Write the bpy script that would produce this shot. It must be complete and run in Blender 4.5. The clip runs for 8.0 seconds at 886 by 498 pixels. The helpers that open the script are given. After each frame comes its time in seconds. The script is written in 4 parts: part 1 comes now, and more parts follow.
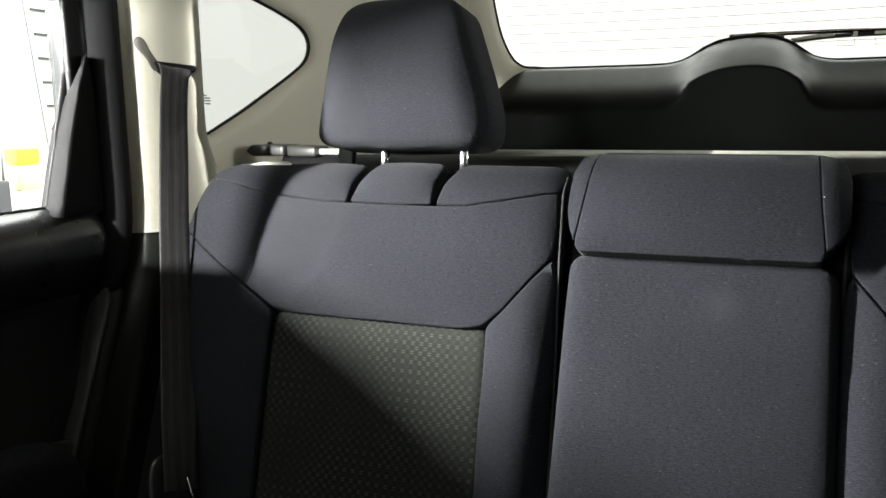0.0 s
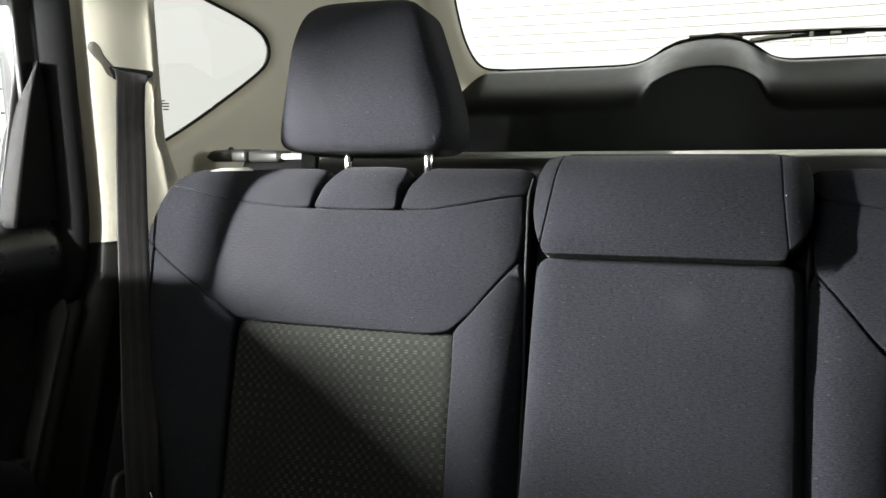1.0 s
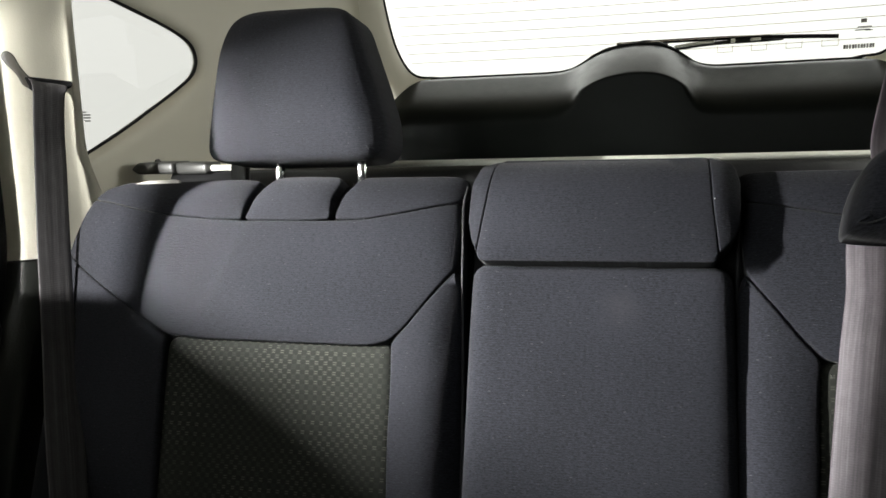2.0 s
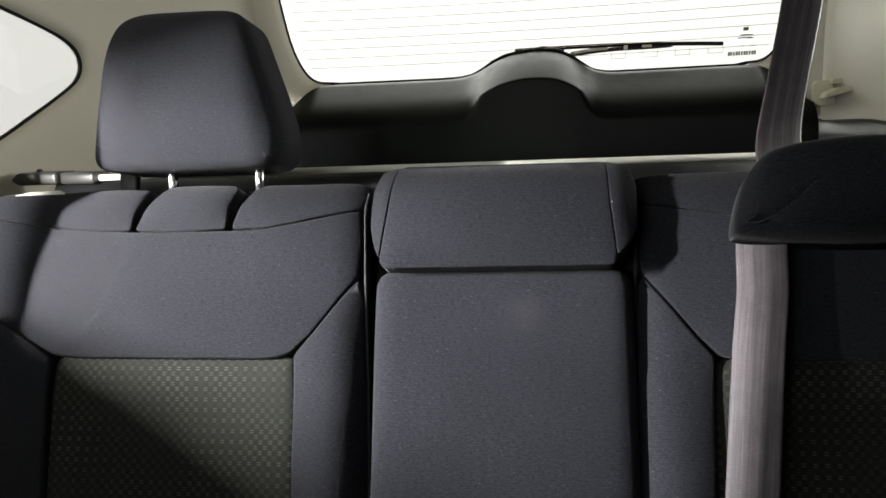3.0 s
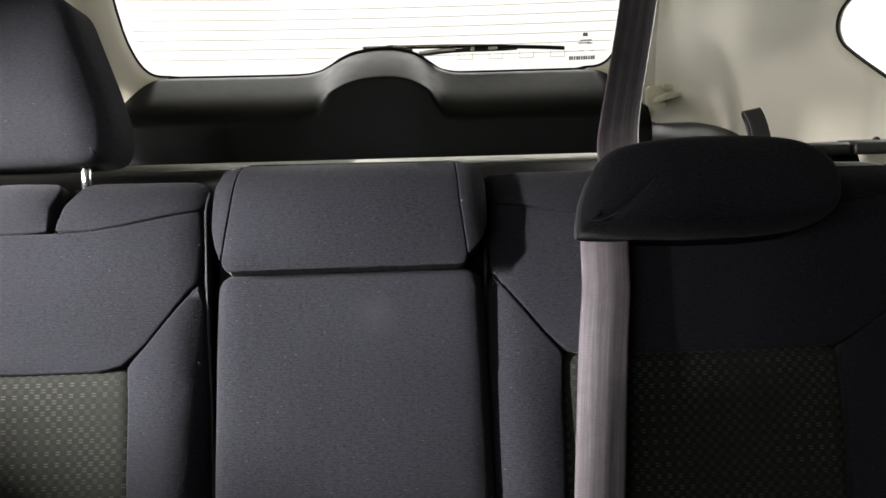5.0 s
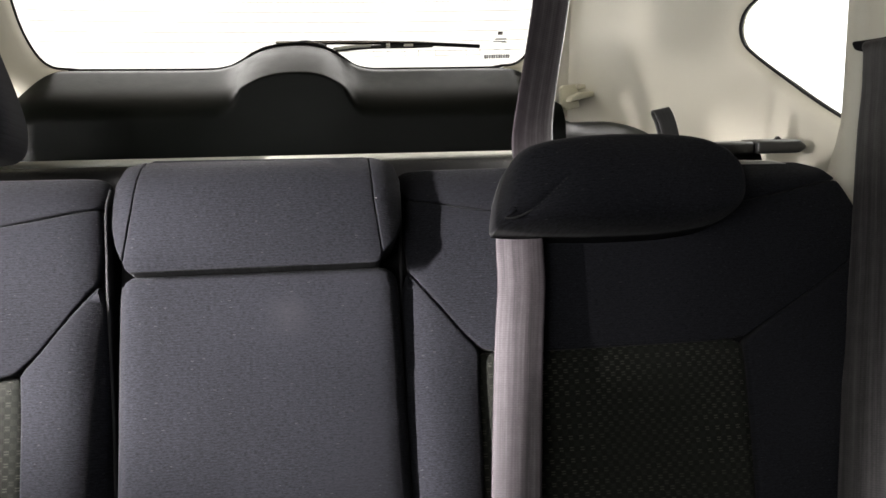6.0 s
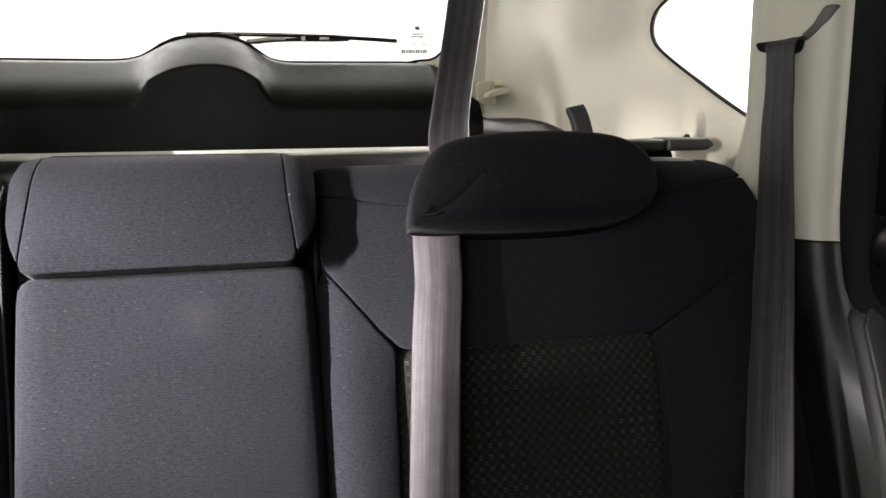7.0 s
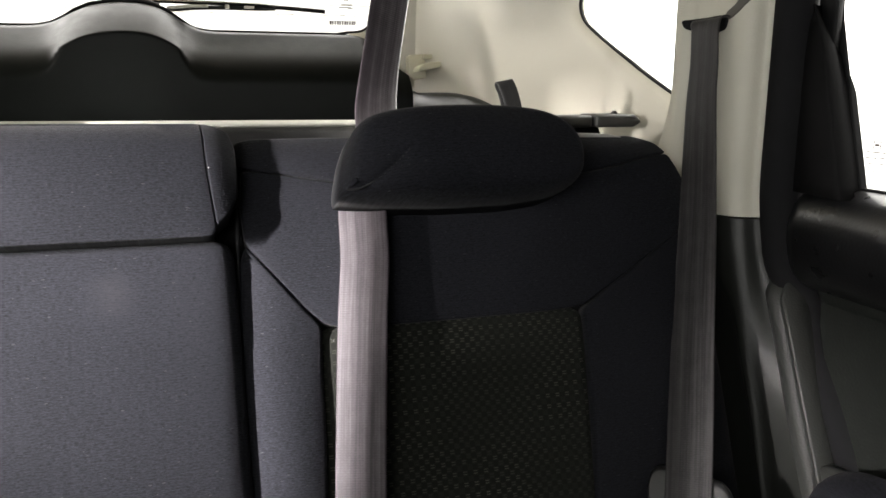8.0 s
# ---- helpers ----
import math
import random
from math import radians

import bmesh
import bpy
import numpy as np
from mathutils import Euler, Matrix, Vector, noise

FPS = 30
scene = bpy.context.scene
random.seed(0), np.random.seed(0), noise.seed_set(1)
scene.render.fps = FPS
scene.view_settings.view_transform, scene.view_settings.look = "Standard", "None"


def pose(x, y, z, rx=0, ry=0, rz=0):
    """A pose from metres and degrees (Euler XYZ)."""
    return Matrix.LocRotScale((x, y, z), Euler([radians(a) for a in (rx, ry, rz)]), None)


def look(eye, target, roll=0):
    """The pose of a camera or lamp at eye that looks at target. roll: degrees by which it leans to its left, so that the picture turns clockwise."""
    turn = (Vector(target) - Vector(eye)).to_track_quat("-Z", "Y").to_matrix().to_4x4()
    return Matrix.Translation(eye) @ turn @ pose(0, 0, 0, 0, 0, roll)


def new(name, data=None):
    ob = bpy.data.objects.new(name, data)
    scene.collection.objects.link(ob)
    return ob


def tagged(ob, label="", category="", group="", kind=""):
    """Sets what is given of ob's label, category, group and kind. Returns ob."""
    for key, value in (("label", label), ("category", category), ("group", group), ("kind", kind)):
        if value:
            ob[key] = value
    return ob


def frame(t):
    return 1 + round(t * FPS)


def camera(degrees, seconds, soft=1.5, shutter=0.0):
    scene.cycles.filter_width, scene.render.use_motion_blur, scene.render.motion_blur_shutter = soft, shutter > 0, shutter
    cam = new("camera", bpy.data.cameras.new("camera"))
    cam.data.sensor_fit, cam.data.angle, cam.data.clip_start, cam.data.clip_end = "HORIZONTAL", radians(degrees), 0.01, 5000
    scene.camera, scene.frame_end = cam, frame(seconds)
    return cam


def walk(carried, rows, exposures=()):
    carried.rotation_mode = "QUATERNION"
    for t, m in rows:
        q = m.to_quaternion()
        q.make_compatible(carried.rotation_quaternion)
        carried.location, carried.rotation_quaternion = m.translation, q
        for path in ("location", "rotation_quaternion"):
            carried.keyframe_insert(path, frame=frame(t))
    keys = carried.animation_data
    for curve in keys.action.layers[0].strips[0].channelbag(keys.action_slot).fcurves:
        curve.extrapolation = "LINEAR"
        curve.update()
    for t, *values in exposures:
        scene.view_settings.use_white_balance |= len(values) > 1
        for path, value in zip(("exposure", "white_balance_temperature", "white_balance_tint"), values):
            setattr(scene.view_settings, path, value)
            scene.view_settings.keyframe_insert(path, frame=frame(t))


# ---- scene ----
from mathutils import geometry

# Cabin of a car seen from between the front seats, looking at the rear bench. x across, y to the tailgate, z up from the cabin floor.
cam = camera(57.66, 8.0, soft=1.6)
ROWS = [
    (0.0, 0.0742, -0.0361, 0.9542, 80.52, 0.74, 22.52),
    (0.5, 0.0732, -0.0316, 0.9546, 80.65, 0.93, 21.12),
    (1.0, 0.0720, -0.0275, 0.9543, 80.68, 1.35, 20.01),
    (1.5, 0.0716, -0.0234, 0.9542, 80.89, 1.95, 18.65),
    (1.7, 0.0698, -0.0217, 0.9540, 81.00, 1.97, 17.39),
    (2.8, 0.0717, -0.0121, 0.9553, 81.23, 2.33, 9.92),
    (3.0, 0.0714, -0.0089, 0.9545, 81.23, 2.33, 8.54),
    (3.5, 0.0713, -0.0020, 0.9537, 81.04, 2.32, 5.75),
    (4.0, 0.0718, 0.0055, 0.9525, 81.13, 2.06, 2.67),
    (4.5, 0.0719, 0.0067, 0.9521, 81.05, 1.85, 0.25),
    (4.7, 0.0718, 0.0079, 0.9520, 80.98, 1.76, -0.58),
    (5.8, 0.0755, 0.0194, 0.9494, 80.71, 0.92, -6.52),
    (6.0, 0.0764, 0.0217, 0.9492, 80.67, 0.97, -7.76),
    (6.5, 0.0782, 0.0263, 0.9490, 80.55, 0.62, -10.47),
    (7.0, 0.0811, 0.0302, 0.9497, 80.26, 0.42, -13.44),
    (7.5, 0.0849, 0.0339, 0.9487, 79.49, 0.10, -15.86),
    (8.0, 0.0889, 0.0399, 0.9470, 78.57, -0.48, -18.18),
]
EXPOSURES = [(0.0, -0.48, 6450, 5), (2.8, -0.58, 6500, 8), (4.7, -0.60, 6550, 11), (5.8, -0.29, 6600, 14), (6.5, -0.05, 6650, 14), (8.0, 0.06, 6650, 13)]
walk(cam, [(t, pose(*r)) for t, *r in ROWS], EXPOSURES)

# ---- light ----
world = bpy.data.worlds.new("garage_air")
scene.world = world
world.use_nodes = True
world.node_tree.nodes["Background"].inputs[0].default_value = (1.0, 0.97, 0.9, 1)
world.node_tree.nodes["Background"].inputs[1].default_value = 0.02


def area_lamp(name, eye, target, size, watts, colour, lean=0.0):
    data = bpy.data.lights.new(name, "AREA")
    data.shape, data.size, data.energy, data.color = "DISK", size, watts, colour
    ob = new(name, data)
    ob.matrix_world = look(eye, target, lean)
    return ob


def spot_lamp(name, eye, target, cone, radius, watts, colour):
    data = bpy.data.lights.new(name, "SPOT")
    data.spot_size, data.spot_blend, data.shadow_soft_size, data.energy, data.color = radians(cone), 0.6, radius, watts, colour
    ob = new(name, data)
    ob.matrix_world = look(eye, target)
    return ob


# unseen lamps of the garage: a slightly leaning tube ahead of the rear door, a lamp beyond the windscreen shining past
# the front pillar, and a weaker one below the tube, added for the lit patch on the right trim
KEY = area_lamp("unseen_lamp", (-2.40, -0.50, 1.55), (-0.68, 0.82, 0.87), 0.05, 76, (1.0, 0.98, 0.96), 12)
KEY.data.shape, KEY.data.size_y, KEY.data.spread = "RECTANGLE", 0.50, radians(40)
spot_lamp("unseen_lamp", (-0.68, -3.0, 1.47), (-0.64, 0.75, 0.90), 8, 0.022, 8000, (1.0, 0.98, 0.94))
area_lamp("unseen_lamp", (-2.40, -0.50, 1.10), (0.66, 1.40, 0.98), 0.08, 54, (1.0, 0.98, 0.94))
# added fill lamps standing in for light of the white hall, in the opening of the unseen left front window and in the
# right quarter window
FRONT = area_lamp("window_light", (-0.725, -0.66, 1.05), (0.50, 0.40, 0.92), 1.05, 21, (0.97, 1.0, 0.97))
FRONT.data.shape, FRONT.data.size_y = "RECTANGLE", 0.28
RIGHT = area_lamp("window_light", (0.745, 1.165, 1.06), (-0.70, 1.05, 0.98), 0.12, 1.7, (1.0, 0.99, 0.93))
RIGHT.data.shape, RIGHT.data.size_y, RIGHT.data.spread = "RECTANGLE", 0.10, radians(84)


# ---- materials ----
class Nodes:
    """A small writer of node trees."""

    def __init__(self, name):
        self.material = bpy.data.materials.new(name)
        self.material.use_nodes = True
        self.tree = self.material.node_tree
        self.bsdf = self.tree.nodes["Principled BSDF"]

    def add(self, kind, ins=None, **props):
        n = self.tree.nodes.new(kind)
        for k, v in props.items():
            if k == "op":
                n.operation = v
            elif k == "data":
                n.data_type = v
            elif k == "blend":
                n.blend_type = v
            elif k == "uv":
                n.uv_map = v
        for k, v in (ins or {}).items():
            if hasattr(v, "is_linked") or hasattr(v, "links"):
                self.tree.links.new(v, n.inputs[k])
            else:
                n.inputs[k].default_value = v
        return n

    def math(self, op, a, b=0.0):
        return self.add("ShaderNodeMath", {0: a, 1: b}, op=op).outputs[0]

    def noise(self, scale, detail=2.0, vec=None, rough=0.5):
        vec = vec or self.add("ShaderNodeTexCoord").outputs["Object"]
        return self.add("ShaderNodeTexNoise", {"Vector": vec, "Scale": scale, "Detail": detail, "Roughness": rough}).outputs["Fac"]

    def ramp(self, fac, stops):
        n = self.add("ShaderNodeValToRGB", {"Fac": fac})
        e = n.color_ramp.elements
        while len(e) < len(stops):
            e.new(0.5)
        for el, (p, c) in zip(e, stops):
            el.position, el.color = p, (*c, 1)
        return n.outputs["Color"]

    def mix(self, fac, a, b, blend="MIX"):
        n = self.add("ShaderNodeMix", {}, data="RGBA", blend=blend)
        for k, v in ((0, fac), (6, a), (7, b)):
            if hasattr(v, "links"):
                self.tree.links.new(v, n.inputs[k])
            else:
                n.inputs[k].default_value = (*v, 1) if k and len(v) == 3 else v
        return n.outputs[2]

    def bump(self, height, strength, distance):
        b = self.add("ShaderNodeBump", {"Height": height, "Strength": strength, "Distance": distance})
        self.tree.links.new(b.outputs[0], self.bsdf.inputs["Normal"])

    def set(self, **values):
        for k, v in values.items():
            k = {"color": "Base Color", "rough": "Roughness", "metal": "Metallic", "sheen": "Sheen Weight", "sheen_rough": "Sheen Roughness",
                 "spec": "Specular IOR Level", "coat": "Coat Weight"}[k]
            if hasattr(v, "links"):
                self.tree.links.new(v, self.bsdf.inputs[k])
            else:
                self.bsdf.inputs[k].default_value = (*v, 1) if isinstance(v, tuple) else v
        return self.material


def uv_split(m):
    uv = m.add("ShaderNodeUVMap", uv="metres").outputs[0]
    xyz = m.add("ShaderNodeSeparateXYZ", {0: uv})
    return uv, xyz.outputs[0], xyz.outputs[1]


def fabric_knit(name, dark, light, stain=None):
    """Navy knit: fine horizontal ribs, flecks of lint and slow fading."""
    m = Nodes(name)
    uv, u, v = uv_split(m)
    rib = m.math("SINE", m.math("MULTIPLY", m.math("ADD", v, m.math("MULTIPLY", m.noise(26, 3, uv), 0.006)), 2 * math.pi / 0.0024))
    squash = m.add("ShaderNodeMapping", {0: uv, 3: (0.42, 1.5, 1.0)}).outputs[0]
    yarn = m.noise(820, 3, squash, 0.7)
    slow = m.noise(9, 3, uv)
    fleck = m.add("ShaderNodeTexVoronoi", {"Vector": squash, "Scale": 210.0}).outputs["Distance"]
    lint = m.math("MULTIPLY", m.math("LESS_THAN", fleck, 0.13), m.math("GREATER_THAN", m.noise(120, 1, uv), 0.58))
    mottle = m.noise(360, 2, squash, 0.6)
    grain = m.math("ADD", m.math("MULTIPLY", m.math("SUBTRACT", yarn, 0.5), 2.5), m.math("MULTIPLY", m.math("SUBTRACT", mottle, 0.5), 1.0))
    base = m.mix(m.math("ADD", m.math("ADD", m.math("ADD", grain, m.math("MULTIPLY", m.math("MULTIPLY", rib, m.noise(45, 2, uv)), 0.13)), 0.30), m.math("MULTIPLY", slow, 0.4)), dark, light)
    base = m.mix(m.math("MULTIPLY", lint, 0.26), base, (0.10, 0.10, 0.10))
    if stain:
        away = m.add("ShaderNodeVectorMath", {0: uv, 1: (*stain, 0.0)}, op="DISTANCE").outputs["Value"]
        spot = m.ramp(m.math("ADD", away, m.math("MULTIPLY", m.math("SUBTRACT", m.noise(60, 3, uv), 0.5), 0.022)), [(0.006, (1, 1, 1)), (0.024, (0, 0, 0))])
        base = m.mix(m.math("MULTIPLY", spot, 0.26), base, (0.03, 0.029, 0.033))
    m.bump(m.math("ADD", m.math("MULTIPLY", rib, 0.02), m.math("ADD", m.math("MULTIPLY", yarn, 1.0), m.math("MULTIPLY", mottle, 1.1))), 0.6, 0.0007)
    return m.set(color=base, rough=0.92, sheen=0.03, sheen_rough=0.4, spec=0.15)


def fabric_insert(name):
    """Charcoal insert woven in small checks, with pairs of pale dashes."""
    m = Nodes(name)
    uv, u, v = uv_split(m)
    cell = 0.0105
    a = m.math("FRACT", m.math("DIVIDE", u, cell))
    b = m.math("FRACT", m.math("DIVIDE", v, cell))
    half_a = m.math("LESS_THAN", a, 0.5)
    half_b = m.math("LESS_THAN", b, 0.5)
    check = m.math("ABSOLUTE", m.math("SUBTRACT", half_a, half_b))

    def between(x, lo, hi):
        return m.math("MULTIPLY", m.math("GREATER_THAN", x, lo), m.math("LESS_THAN", x, hi))
    pair = m.math("ADD", between(b, 0.12, 0.19), between(b, 0.34, 0.41))
    dash = m.math("MULTIPLY", between(a, 0.08, 0.44), pair)
    other = m.math("MULTIPLY", between(a, 0.58, 0.94), m.math("ADD", between(b, 0.60, 0.68), between(b, 0.82, 0.90)))
    dash = m.math("ADD", dash, m.math("MULTIPLY", other, m.ramp(m.noise(22, 2, uv), [(0.44, (0, 0, 0)), (0.60, (0.7, 0.7, 0.7))])))
    worn = m.ramp(m.noise(7, 2, uv), [(0.36, (0.18, 0.18, 0.18)), (0.66, (1, 1, 1))])
    yarn = m.noise(800, 2, uv, 0.7)
    base = m.mix(yarn, (0.0036, 0.0042, 0.0030), (0.0155, 0.0168, 0.0126))
    base = m.mix(m.math("MULTIPLY", check, 0.55), base, (0.0026, 0.0030, 0.0022))
    base = m.mix(m.math("MULTIPLY", dash, m.math("MULTIPLY", worn, 0.72)), base, (0.105, 0.104, 0.088))
    m.bump(m.math("ADD", m.math("MULTIPLY", check, -0.8), m.math("ADD", yarn, dash)), 0.5, 0.0008)
    return m.set(color=base, rough=0.85, sheen=0.05, spec=0.2)


def plastic(name, colour, rough=0.5, grain=420, depth=0.0004, vary=0.12, spec=0.4):
    """Moulded interior plastic with a pebbled grain and faint smears."""
    m = Nodes(name)
    slow = m.noise(5, 4)
    smear = m.noise(38, 4)
    g = m.add("ShaderNodeTexVoronoi", {"Vector": m.add("ShaderNodeTexCoord").outputs["Object"], "Scale": grain}).outputs["Distance"]
    lo, hi = tuple(c * (1 - vary) for c in colour), tuple(min(1, c * (1 + vary)) for c in colour)
    base = m.mix(m.math("ADD", m.math("MULTIPLY", slow, 0.7), m.math("MULTIPLY", smear, 0.3)), lo, hi)
    r = m.math("ADD", m.math("MULTIPLY", smear, 0.22), rough - 0.11)
    m.bump(g, 0.35, depth)
    return m.set(color=base, rough=r, spec=spec)


def webbing(name, lo, hi, spec=0.58):
    """Seat-belt webbing: fine cross ribs and five lengthwise bands."""
    m = Nodes(name)
    uv, u, v = uv_split(m)
    cross = m.math("SINE", m.math("MULTIPLY", v, 2 * math.pi / 0.0022))
    band = m.math("SINE", m.math("MULTIPLY", u, 2 * math.pi / 0.0140))
    wear = m.noise(60, 3, uv)
    pick = m.noise(900, 2, m.add("ShaderNodeMapping", {0: uv, 3: (0.35, 1.6, 1.0)}).outputs[0], 0.7)
    warp = m.noise(420, 2, m.add("ShaderNodeMapping", {0: uv, 3: (1.0, 0.02, 1.0)}).outputs[0], 0.6)
    fine = m.math("ADD", m.math("MULTIPLY", m.math("SUBTRACT", pick, 0.5), 1.1), m.math("MULTIPLY", m.math("SUBTRACT", warp, 0.5), 1.9))
    fac = m.math("ADD", m.math("ADD", fine, m.math("MULTIPLY", band, 0.22)), m.math("ADD", m.math("MULTIPLY", wear, 0.7), m.math("MULTIPLY", cross, 0.09)))
    m.bump(m.math("ADD", m.math("MULTIPLY", cross, 0.3), m.math("MULTIPLY", band, 0.35)), 0.35, 0.0004)
    return m.set(color=m.mix(fac, lo, hi), rough=0.52, sheen=0.04, spec=spec)


def plain(name, colour, rough=0.5, metal=0.0, spec=0.5):
    m = Nodes(name)
    n = m.noise(70, 3)
    base = m.mix(n, tuple(c * 0.85 for c in colour), tuple(min(1, c * 1.15) for c in colour))
    return m.set(color=base, rough=rough, metal=metal, spec=spec)


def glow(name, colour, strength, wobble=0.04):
    """A far wall or ceiling outside, made bright by its own emission."""
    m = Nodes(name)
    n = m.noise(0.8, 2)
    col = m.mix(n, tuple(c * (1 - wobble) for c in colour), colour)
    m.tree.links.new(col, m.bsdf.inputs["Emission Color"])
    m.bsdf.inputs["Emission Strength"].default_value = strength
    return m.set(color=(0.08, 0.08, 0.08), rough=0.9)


def glass(name, tint=(0.97, 0.98, 0.97)):
    m = Nodes(name)
    t = m.tree
    clear = m.add("ShaderNodeBsdfTransparent", {0: (*tint, 1)})
    gloss = m.add("ShaderNodeBsdfGlossy", {"Color": (1, 1, 1, 1), "Roughness": 0.02})
    face = m.add("ShaderNodeLayerWeight", {"Blend": 0.5}).outputs["Facing"]
    fac = m.math("ADD", m.math("MULTIPLY", m.math("POWER", face, 5.0), 0.35), 0.02)
    mix = m.add("ShaderNodeMixShader", {0: fac, 1: clear.outputs[0], 2: gloss.outputs[0]})
    t.links.new(mix.outputs[0], t.nodes["Material Output"].inputs[0])
    return m.material


NAVY = fabric_knit("navy_knit", (0.0023, 0.0025, 0.0034), (0.0178, 0.0183, 0.0238))
NAVY_WORN = fabric_knit("navy_knit_worn", (0.0023, 0.0025, 0.0034), (0.0178, 0.0183, 0.0238), (0.030, -0.036))
INSERT = fabric_insert("checked_insert")
BLACK_CLOTH = plain("black_backing_cloth", (0.012, 0.012, 0.013), 0.9, spec=0.1)
CHARCOAL = plastic("charcoal_plastic", (0.020, 0.0215, 0.0195), 0.36, 420, 0.0002, spec=0.35)
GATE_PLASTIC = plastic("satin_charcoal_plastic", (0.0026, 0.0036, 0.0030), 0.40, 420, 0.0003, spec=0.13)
SOFT_BLACK = plastic("soft_black_vinyl", (0.008, 0.008, 0.0085), 0.36, 300, 0.0004, spec=0.5)
PAD_VINYL = plastic("satin_black_vinyl", (0.008, 0.008, 0.0085), 0.30, 300, 0.0003, spec=0.6)
CREAM = plastic("cream_plastic", (0.57, 0.545, 0.462), 0.5, 500, 0.0003, 0.06)
CREAM_DARK = plastic("cream_hook_plastic", (0.62, 0.59, 0.46), 0.4, 500, 0.0002, 0.05)
MATTE_BLACK = plastic("matte_black_plastic", (0.0065, 0.0064, 0.0067), 0.8, 420, 0.0002, 0.15, 0.05)
CAP_GREY = plastic("satin_grey_cap_plastic", (0.020, 0.020, 0.0195), 0.38, 420, 0.0002, spec=0.4)
RUBBER = plain("black_rubber", (0.010, 0.010, 0.0105), 0.65, spec=0.15)
WEB = webbing("grey_webbing", (0.026, 0.021, 0.025), (0.072, 0.060, 0.070), 0.25)
# Darker copy of the grey webbing; puts the outer belts' shade into colour.
WEB_SHADED = webbing("shaded_grey_webbing", (0.020, 0.0188, 0.0198), (0.056, 0.0525, 0.0552), 0.2)
WEB_BLACK = webbing("black_webbing", (0.008, 0.008, 0.008), (0.022, 0.022, 0.022))
CHROME = plain("chrome", (0.75, 0.75, 0.76), 0.16, 1.0)
SILVER = plain("pale_bar_plastic", (0.62, 0.61, 0.55), 0.35)
GREY_DARK = plastic("dark_grey_plastic", (0.032, 0.033, 0.031), 0.45, spec=0.3)
PILLAR_DARK = plastic("dark_pillar_plastic", (0.016, 0.017, 0.0155), 0.36, 420, 0.0002, spec=0.16)
CHANNEL_SHADE = plain("channel_shade", (0.075, 0.068, 0.058), 0.5)
GREY_CAP = plain("light_grey_plastic", (0.40, 0.39, 0.37), 0.4)
THREAD = plain("dark_thread", (0.01, 0.01, 0.012), 0.9)
LINT = plain("pale_lint", (0.30, 0.30, 0.28), 0.9)
GLASS = glass("window_glass")
# Tint added to the left pane only, to dim lamp light on the tailgate.
TINTED = glass("tinted_glass", (0.33, 0.33, 0.327))
INK = plain("dark_print", (0.28, 0.25, 0.24), 0.7)
HEATER = plain("heater_wire_print", (0.62, 0.52, 0.42), 0.7)
CARPET = plain("dark_carpet", (0.007, 0.007, 0.007), 0.95, spec=0.08)
PANEL_CLOTH = plastic("pebbled_door_vinyl", (0.018, 0.020, 0.018), 0.6, 320, 0.0006, 0.25, 0.25)
LINER = plain("pale_roof_cloth", (0.55, 0.53, 0.46), 0.9, spec=0.1)
# Emission stands in for lit walls; the ceiling and left front wall are unseen.
WALL_REAR_GLOW = glow("glowing_rear_wall", (1.0, 0.992, 0.93), 1.24)
WALL_RIGHT_GLOW = glow("glowing_right_wall", (1.0, 0.99, 0.96), 3.0)
WALL_LEFT_GLOW = glow("glowing_left_wall", (1.0, 0.99, 0.95), 10.5)
ROOF_GLOW = glow("glowing_ceiling", (1.0, 0.99, 0.95), 13.0)
WALL_FRONT_GLOW = glow("glowing_left_front_wall", (1.0, 0.99, 0.96), 3.0)
FLOOR_GREY = plain("garage_concrete", (0.35, 0.35, 0.34), 0.6)
PANEL_DARK = plain("dark_slot", (0.05, 0.05, 0.05), 0.8)
YELLOW = plain("yellow_plastic", (0.85, 0.78, 0.05), 0.5)
STEEL_GREY = plain("grey_steel", (0.3, 0.31, 0.33), 0.4, 0.6)

# ---- mesh tools ----
ORIGIN = {}


def thing(name, label, category, at=(0, 0, 0), group="", kind=""):
    ob = new(name)
    ob.location = at
    ORIGIN[ob] = Vector(at)
    return tagged(ob, label, category, group, kind)


def part(name, data, mat, parent=None, label="", smooth=True, uv=None):
    """One mesh object from (verts, faces) in world metres, under a thing or a part."""
    verts, faces = data[0], data[1]
    uv = data[2] if len(data) > 2 else uv
    o = ORIGIN.get(parent, Vector((0, 0, 0)))
    me = bpy.data.meshes.new(name)
    me.from_pydata([tuple(Vector(v) - o) for v in verts], [], faces)
    bm = bmesh.new()
    bm.from_mesh(me)
    if uv is not None:
        layer = bm.loops.layers.uv.new("metres")
        for f in bm.faces:
            for lo in f.loops:
                lo[layer].uv = uv[lo.vert.index]
    bmesh.ops.recalc_face_normals(bm, faces=bm.faces)
    for f in bm.faces:
        f.smooth = smooth
    bm.to_mesh(me)
    bm.free()
    me.materials.append(mat)
    ob = new(name, me)
    if parent is not None:
        ob.parent = parent
    ORIGIN[ob] = o
    if label:
        ob["label"] = label
    return ob


def single(name, data, mat, label, category, kind="", group="", smooth=True):
    """A thing that is one mesh."""
    return tagged(part(name, data, mat, None, "", smooth), label, category, group, kind)


